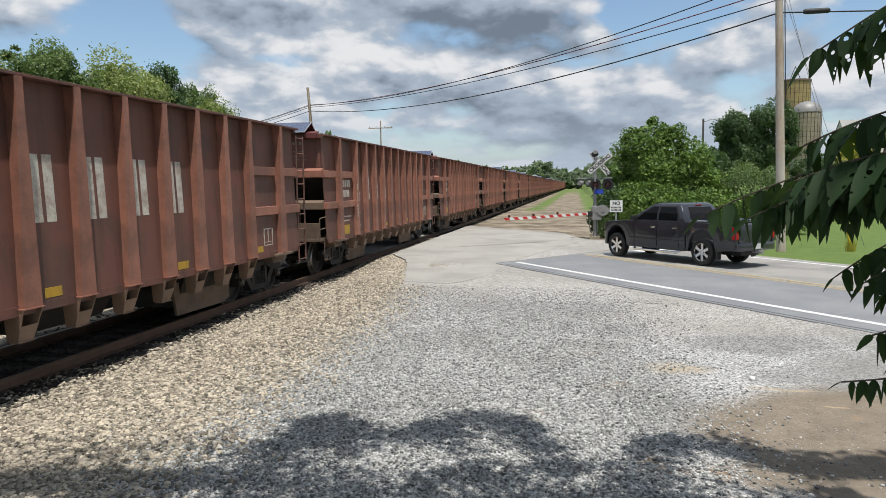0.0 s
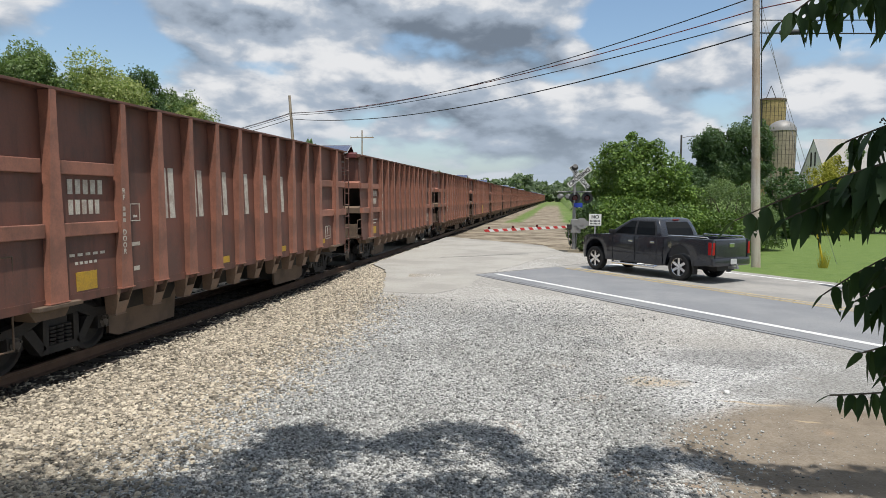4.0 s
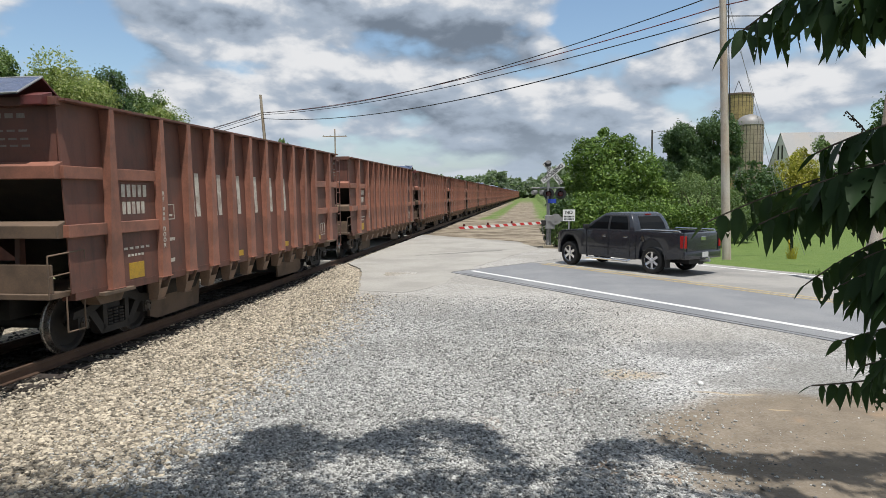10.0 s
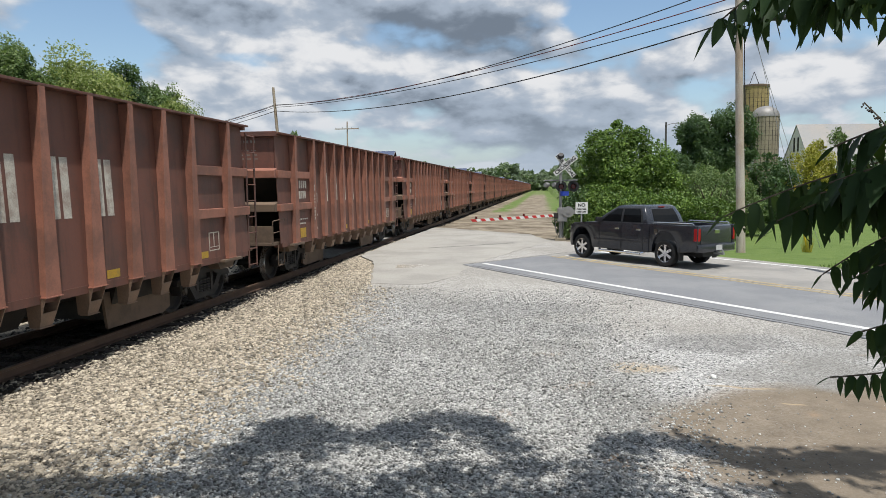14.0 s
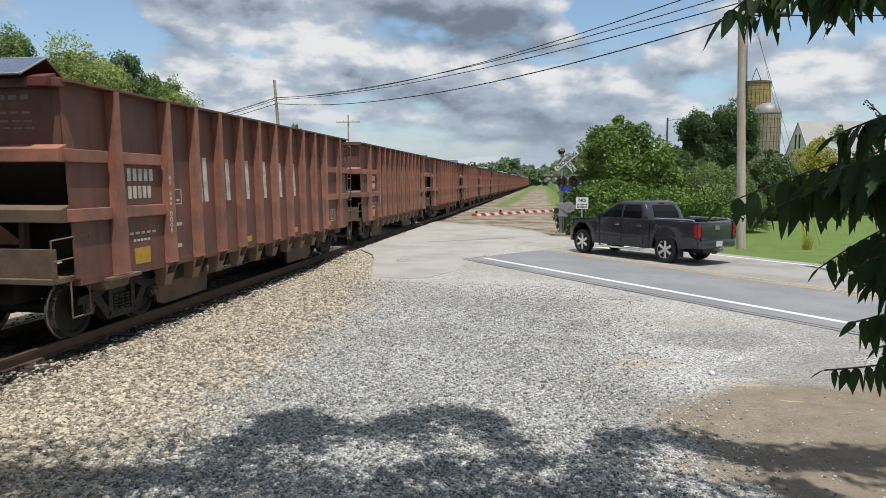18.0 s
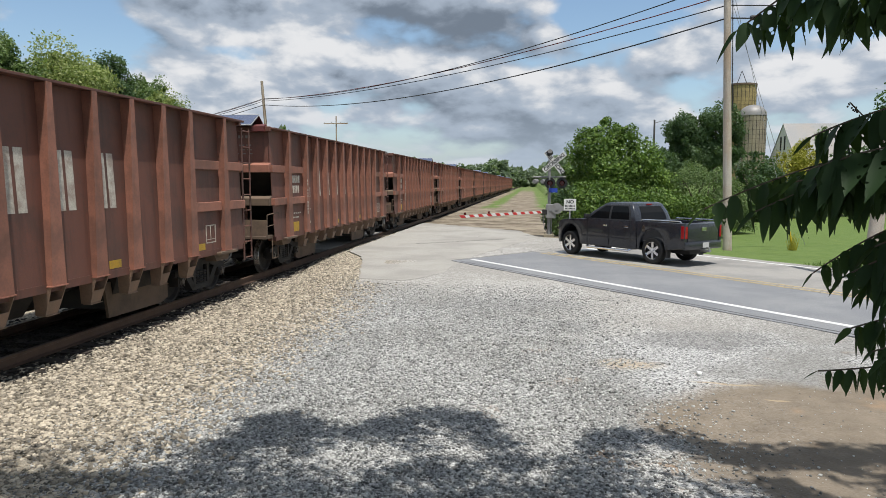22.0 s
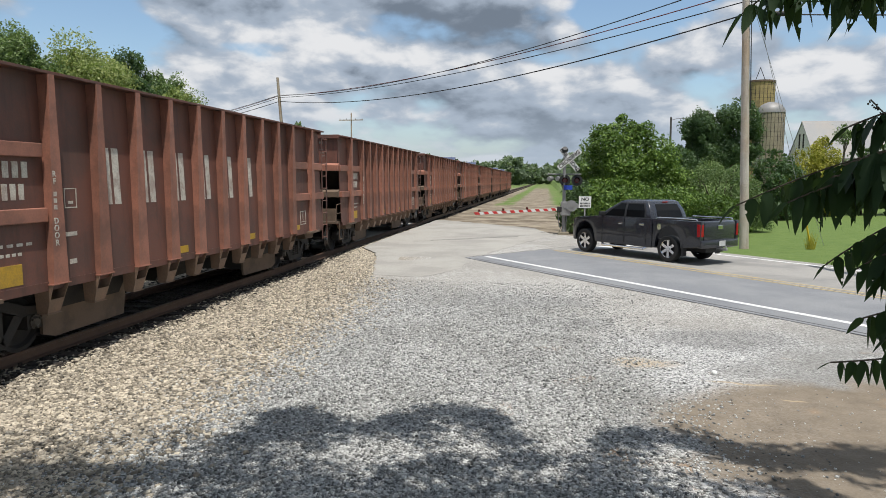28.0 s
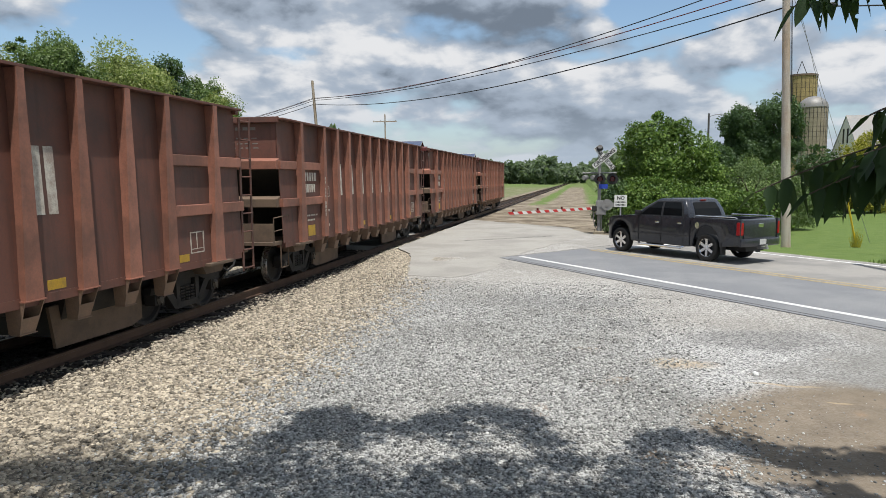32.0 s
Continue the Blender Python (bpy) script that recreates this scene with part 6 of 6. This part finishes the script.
# ---- farm ----
def build_silo(label, base, radius, height, mat, dome):
    g = thing("silo", label, "silo", Matrix.Translation(base))
    n = 36
    bm = bmesh.new()
    ring = lambda z, r: [(r * math.cos(2 * math.pi * i / n), r * math.sin(2 * math.pi * i / n), z) for i in range(n)]
    loft(bm, [ring(-0.5, radius), ring(height, radius)])
    part("stave_wall", bm, mat, g, smooth=True)
    for i in range(int(height / 0.8)):
        bm = bmesh.new()
        loft(bm, [ring(0.6 + i * 0.8, radius + 0.02), ring(0.63 + i * 0.8, radius + 0.02)], caps=False)
        part("hoop", bm, DARKSTEEL, g)
    for i in range(24):
        a = 2 * math.pi * i / 24
        if i == 0:
            bm = bmesh.new()
            box(bm, radius - 0.05, radius + 0.018, -0.03, 0.03, 0, height - 0.05)
            joint = part("stave_joint", bm, DARKSTEEL, g)
        else:
            share("stave_joint", joint, pose(0, 0, 0, 0, 0, math.degrees(a)), g)
    bm = bmesh.new()
    if dome:
        loft(bm, [ring(height + radius * 0.85 * math.sin(a), (radius + 0.06) * math.cos(a)) for a in (0, 0.25, 0.5, 0.75, 1.0, 1.25, 1.5)])
        part("dome_roof", bm, TINROOF, g, "pale metal dome", smooth=True)
    else:
        loft(bm, [ring(height, radius + 0.12), ring(height + 0.35, radius + 0.12)])
        part("rim", bm, DUSTSTEEL, g)
        bm = bmesh.new()
        rod(bm, [(-1.0, 0, height), (0, 0, height + 3.0), (1.2, 0, height)], 0.06, 6)
        part("hoist_frame", bm, DARKSTEEL, g)
    bm = bmesh.new()
    a = radians(205)
    p = Vector((math.cos(a), math.sin(a), 0)) * (radius + 0.25)
    rod(bm, [p, p + Vector((0, 0, height))], 0.28, 8)
    part("chute", bm, TINROOF, g, smooth=True)


build_silo("tall ochre stave silo with an open top", (40.3, 141, 0), 2.75, 21.2, SILOTAN, False)
build_silo("grey stave silo with a pale metal dome", (39.0, 129, 0), 2.3, 14.4, CONCRETE, True)


def build_barn():
    g = thing("barn", "white gabled barn with a pale metal roof", "barn", pose(42.6, 124.0, 0.4, 0, 0, -84))
    w, l, e, h = 4.8, 24.0, 6.0, 12.2
    bm = bmesh.new()
    prism(bm, [(-w, 0), (w, 0), (w, e), (0, h - 0.2), (-w, e)], "y", 0, 0.25)
    gable = part("gable_wall", bm, BARNWHITE, g)
    for x in (-0.7, 0.7):
        bm = bmesh.new()
        box(bm, x - 0.22, x + 0.22, -0.06, 0.0, 7.6, 10.0)
        part("louvre", bm, DARKSTEEL, gable, "dark slit louvre")
    for s in (-1, 1):
        bm = bmesh.new()
        box(bm, *sorted((s * w, s * (w - 0.25))), 0, l, 0, e)
        part("side_wall", bm, BARNWHITE, g)
        bm = bmesh.new()
        loft(bm, [[(s * (w + 0.15), y, e - 0.2), (0, y, h), (0, y, h - 0.15), (s * (w + 0.15), y, e - 0.35)] for y in (-0.12, l + 0.12)])
        part("roof_slope", bm, TINROOF, g)
    bm = bmesh.new()
    prism(bm, [(-w, 0), (w, 0), (w, e), (0, h - 0.2), (-w, e)], "y", l - 0.25, l)
    part("gable_wall", bm, BARNWHITE, g)


build_barn()
slab("farm_lane", [(12.0, 72.0), (90.0, 62.0), (90.0, 66.0), (12.0, 75.0)], 0.75, 0.4, APRON, "pale farm lane across the lawn", "road")


# ---- gravel ----
def scatter_stones(name, label, mat, count, seed, spot, lo, hi):
    """Loose angular stones, as one heap of small solids."""
    rng = np.random.default_rng(seed)
    base = np.array([(-1, -0.8, -0.7), (1, -1, -0.6), (0.9, 1, -0.7), (-0.9, 0.8, -0.6), (-0.7, -0.6, 0.7), (0.6, -0.7, 0.6), (0.7, 0.6, 0.8), (-0.6, 0.7, 0.5)]) * 0.5
    quad = np.array([(0, 3, 2, 1), (4, 5, 6, 7), (0, 1, 5, 4), (1, 2, 6, 5), (2, 3, 7, 6), (3, 0, 4, 7)])
    xy = spot(rng, count)
    z = np.array([ground_height(x, y) for x, y in xy])
    size = rng.uniform(lo, hi, count) * rng.choice((0.7, 1.0, 1.35), count)
    v = base[None] * (1 + rng.uniform(-0.28, 0.28, (count, 8, 3)))
    v = v * (np.stack([np.ones(count), rng.uniform(0.6, 1.0, count), rng.uniform(0.45, 0.8, count)], 1) * size[:, None])[:, None]
    a, t = rng.uniform(0, 2 * np.pi, count), rng.normal(0, 0.35, count)
    ca, sa, ct, st = np.cos(a), np.sin(a), np.cos(t), np.sin(t)
    x, y, w = v[..., 0].copy(), v[..., 1].copy(), v[..., 2].copy()
    y, w = y * ct[:, None] - w * st[:, None], y * st[:, None] + w * ct[:, None]
    v[..., 0], v[..., 1], v[..., 2] = x * ca[:, None] - y * sa[:, None], x * sa[:, None] + y * ca[:, None], w
    v += np.stack([xy[:, 0], xy[:, 1], z + size * 0.18], 1)[:, None]
    f = (quad[None] + (np.arange(count) * 8)[:, None, None]).reshape(-1)
    me = bpy.data.meshes.new(name)
    me.vertices.add(count * 8)
    me.vertices.foreach_set("co", v.reshape(-1))
    me.loops.add(len(f))
    me.loops.foreach_set("vertex_index", f.astype(np.int32))
    me.polygons.add(len(f) // 4)
    me.polygons.foreach_set("loop_start", np.arange(0, len(f), 4, dtype=np.int32))
    me.update()
    me.materials.append(mat)
    return tagged(new(name, me), label, "gravel", kind="stuff")


def near_spot(x0, x1, y0, y1, soft):
    """Denser close to the eye; the border between stone kinds is soft."""
    def spot(rng, n):
        y = y0 * (y1 / y0) ** rng.random(n)
        x = x0 + (x1 - x0) * rng.random(n) + rng.normal(0, soft, n)
        stop = 12.6 + 4.0 * rng.random(n) ** 0.55
        y = np.where((y > stop) & (x > -4.3) & (y < 17.6), y0 * (stop / y0) ** rng.random(n), y)
        edge = np.interp(y, (16.5, 22.0, 24.0), (-4.3, -5.7, -6.7))
        x = np.where((y > 16.5) & (x > edge), edge - 1.6 * rng.random(n) ** 2, x)
        return np.stack([x, y], 1)
    return spot


scatter_stones("ballast_stones", "loose tan angular ballast stones beside the track", STONE_TAN, 74000, 5, near_spot(-6.74, -3.9, 3.6, 34.0, 0.42), 0.023, 0.048)
scatter_stones("ballast_stones", "oil-stained ballast between the ties, under-train shade in its colour", STONE_DARK, 14000, 8, near_spot(-9.6, -6.9, 3.6, 60.0, 0.2), 0.035, 0.065)
scatter_stones("gravel_stones", "loose pale grey gravel over the lot", STONE_GREY, 115000, 6, near_spot(-4.4, 1.1, 4.2, 17.5, 0.6), 0.012, 0.030)
scatter_stones("gravel_stones", "sparse pale grey gravel over dirt", STONE_GREY, 1800, 7, near_spot(0.9, 6.0, 4.4, 14.0, 0.3), 0.007, 0.018)
bm = bmesh.new()
bmesh.ops.create_icosphere(bm, subdivisions=2, radius=0.04)
for v in bm.verts:
    v.co = v.co * (1 + 0.25 * noise.noise(v.co * 20)) + Vector((2.27, 9.3, ground_height(2.27, 9.3) + 0.02))
tagged(part("white_stone", bm, SIGNWHITE), "single white stone lying on the gravel", "stone")


def build_lawn():
    rng = np.random.default_rng(9)
    n = 26000
    u, w = rng.uniform(-12, 30, n), 19.85 + 16 * rng.random(n) ** 1.6
    x, y = u * ROAD_U.x + w * ROAD_N.x, u * ROAD_U.y + w * ROAD_N.y
    keep = x > 4.8
    x, y = x[keep], y[keep]
    z = np.array([ground_height(a, b) for a, b in zip(x, y)])
    h = rng.uniform(0.05, 0.14, len(x))
    a = rng.uniform(0, 6.28, len(x))
    v = np.empty((len(x), 3, 3))
    for i, (k, t) in enumerate(((-0.018, 0), (0.018, 0), (0.0, 1))):
        v[:, i] = np.stack([x + k * np.cos(a) + t * 0.04 * np.sin(a * 3), y + k * np.sin(a) + t * 0.04 * np.cos(a * 5), z + h * t], 1)
    me = bpy.data.meshes.new("lawn_grass")
    me.from_pydata(v.reshape(-1, 3).tolist(), [], np.arange(len(x) * 3).reshape(-1, 3).tolist())
    me.materials.append(GRASS)
    tagged(new("lawn_grass", me), "mown green lawn grass beside the road", "grass", kind="stuff")


build_lawn()

# ---- what moves ----
# seconds, then the drift across and up of the middle, the lower and the upper leaves
SWAY = ((0, -0.125, 0.01, -0.045, 0, 0.135, -0.10),
        (1, -0.022, 0.02, -0.03, 0, 0.17, 0.0),
        (2, 0.03, 0.065, 0.0, 0, 0.23, 0.09),
        (3, 0.0, 0.08, 0.0, 0, 0.22, 0.08),
        (4, 0.01, 0.05, -0.01, 0, 0.12, 0.03),
        (6, 0.01, 0, 0, 0, 0.045, 0),
        (7, 0.012, 0.005, 0.005, 0, 0.055, -0.01),
        (8, -0.018, 0.01, 0.01, 0, 0.028, -0.015),
        (9, -0.003, 0.02, 0.012, 0, 0.045, -0.02),
        (10, 0.02, 0.018, 0.015, 0, 0.088, -0.02),
        (11, 0.01, 0.015, 0.018, 0, 0.06, -0.015),
        (13, 0.024, 0.01, 0.024, 0.005, 0.01, -0.007),
        (16, 0.026, 0.02, 0.018, 0.01, 0.0, 0),
        (19, 0.012, 0.03, 0.012, 0.02, 0.04, 0.006),
        (21, -0.005, 0.03, 0.02, 0.01, 0.075, -0.01),
        (23, 0.03, 0.03, 0.042, 0.01, 0.09, -0.03),
        (25.5, 0.046, 0.035, 0.03, 0.02, 0.07, -0.01),
        (28, 0.042, 0.04, 0.02, 0.03, 0.055, 0.013),
        (29, 0.042, 0.045, 0.035, 0.03, 0.10, 0.01),
        (30, 0.035, 0.05, 0.05, 0.03, 0.075, 0.015),
        (32, -0.008, 0.055, 0.085, 0.03, 0.08, 0.016))


def motions():
    for sets in (SETS_A, SETS_B):
        for ws in sets:
            y = ws.matrix_basis.translation.y
            walk(ws, [(i / FPS, pose(0, y, 0.455, math.degrees((train_at(0) - train_at(i / FPS)) / 0.455) % 360)) for i in range(0, 32 * FPS + 1)])
    for k in range(42):
        proto = CAR_B if k in NO_PANEL else CAR_A
        CARS.append(proto if k in (0, NO_PANEL[0]) else copy_thing(proto, pose(TRACK_X, car_y(k, 0), 0)))
    for k, car in enumerate(CARS):
        walk(car, [(t, pose(TRACK_X, car_y(k, t), 0)) for t, s in TRAIN])
    # the hanging leaves drift and sway in the wind
    for i, frond in enumerate(FRONDS):
        home, g = frond.matrix_basis.translation.copy(), 1 + 2 * FROND_PLACES[i][5]
        walk(frond, [(row[0], pose(home.x + row[g], home.y, home.z + row[g + 1], 1.2 * math.sin(1.9 * row[0] + i), 1.0 * math.sin(1.3 * row[0] + 2 * i), 0)) for row in SWAY])
    # one car carries a large yellow placard on its side
    bm = bmesh.new()
    box(bm, FACE - 0.02, FACE + 0.004, -0.35, 0.16, 1.0, 1.72)
    placard = part("yellow_placard", bm, YELLOW, CARS[31], "large yellow placard on two ribs")
    # spray-painted scribbles, each on one car alone
    for k, y0, z0, w, h, mat, seed in ((30, 4.75, 1.55, 0.75, 0.75, LETTER, 2), (4, 3.72, 1.30, 0.45, 0.65, TEAL, 3), (19, -1.25, 1.10, 0.55, 0.8, LETTER, 5), (16, -2.3, 1.2, 0.5, 0.6, LETTER, 7)):
        rng = random.Random(seed)
        pts = [(y0 + w * (i / 22.0) * 0.8 + 0.2 * w * rng.random(), z0 + h * rng.random() * (0.6 + 0.4 * math.sin(i))) for i in range(23)]
        bm = bmesh.new()
        rod(bm, [(panel_x(z) + 0.001, y, z) for y, z in pts], 0.012, 4)
        part("spray_scribble", bm, mat, CARS[k], "spray-painted scribble")
    # two ribs of one car are freshly rusted
    for rib in [o for o in CARS[6].children if o.name.startswith("rib")][4:6]:
        rib.material_slots[0].link = "OBJECT"
        rib.material_slots[0].material = REDRUST


motions()
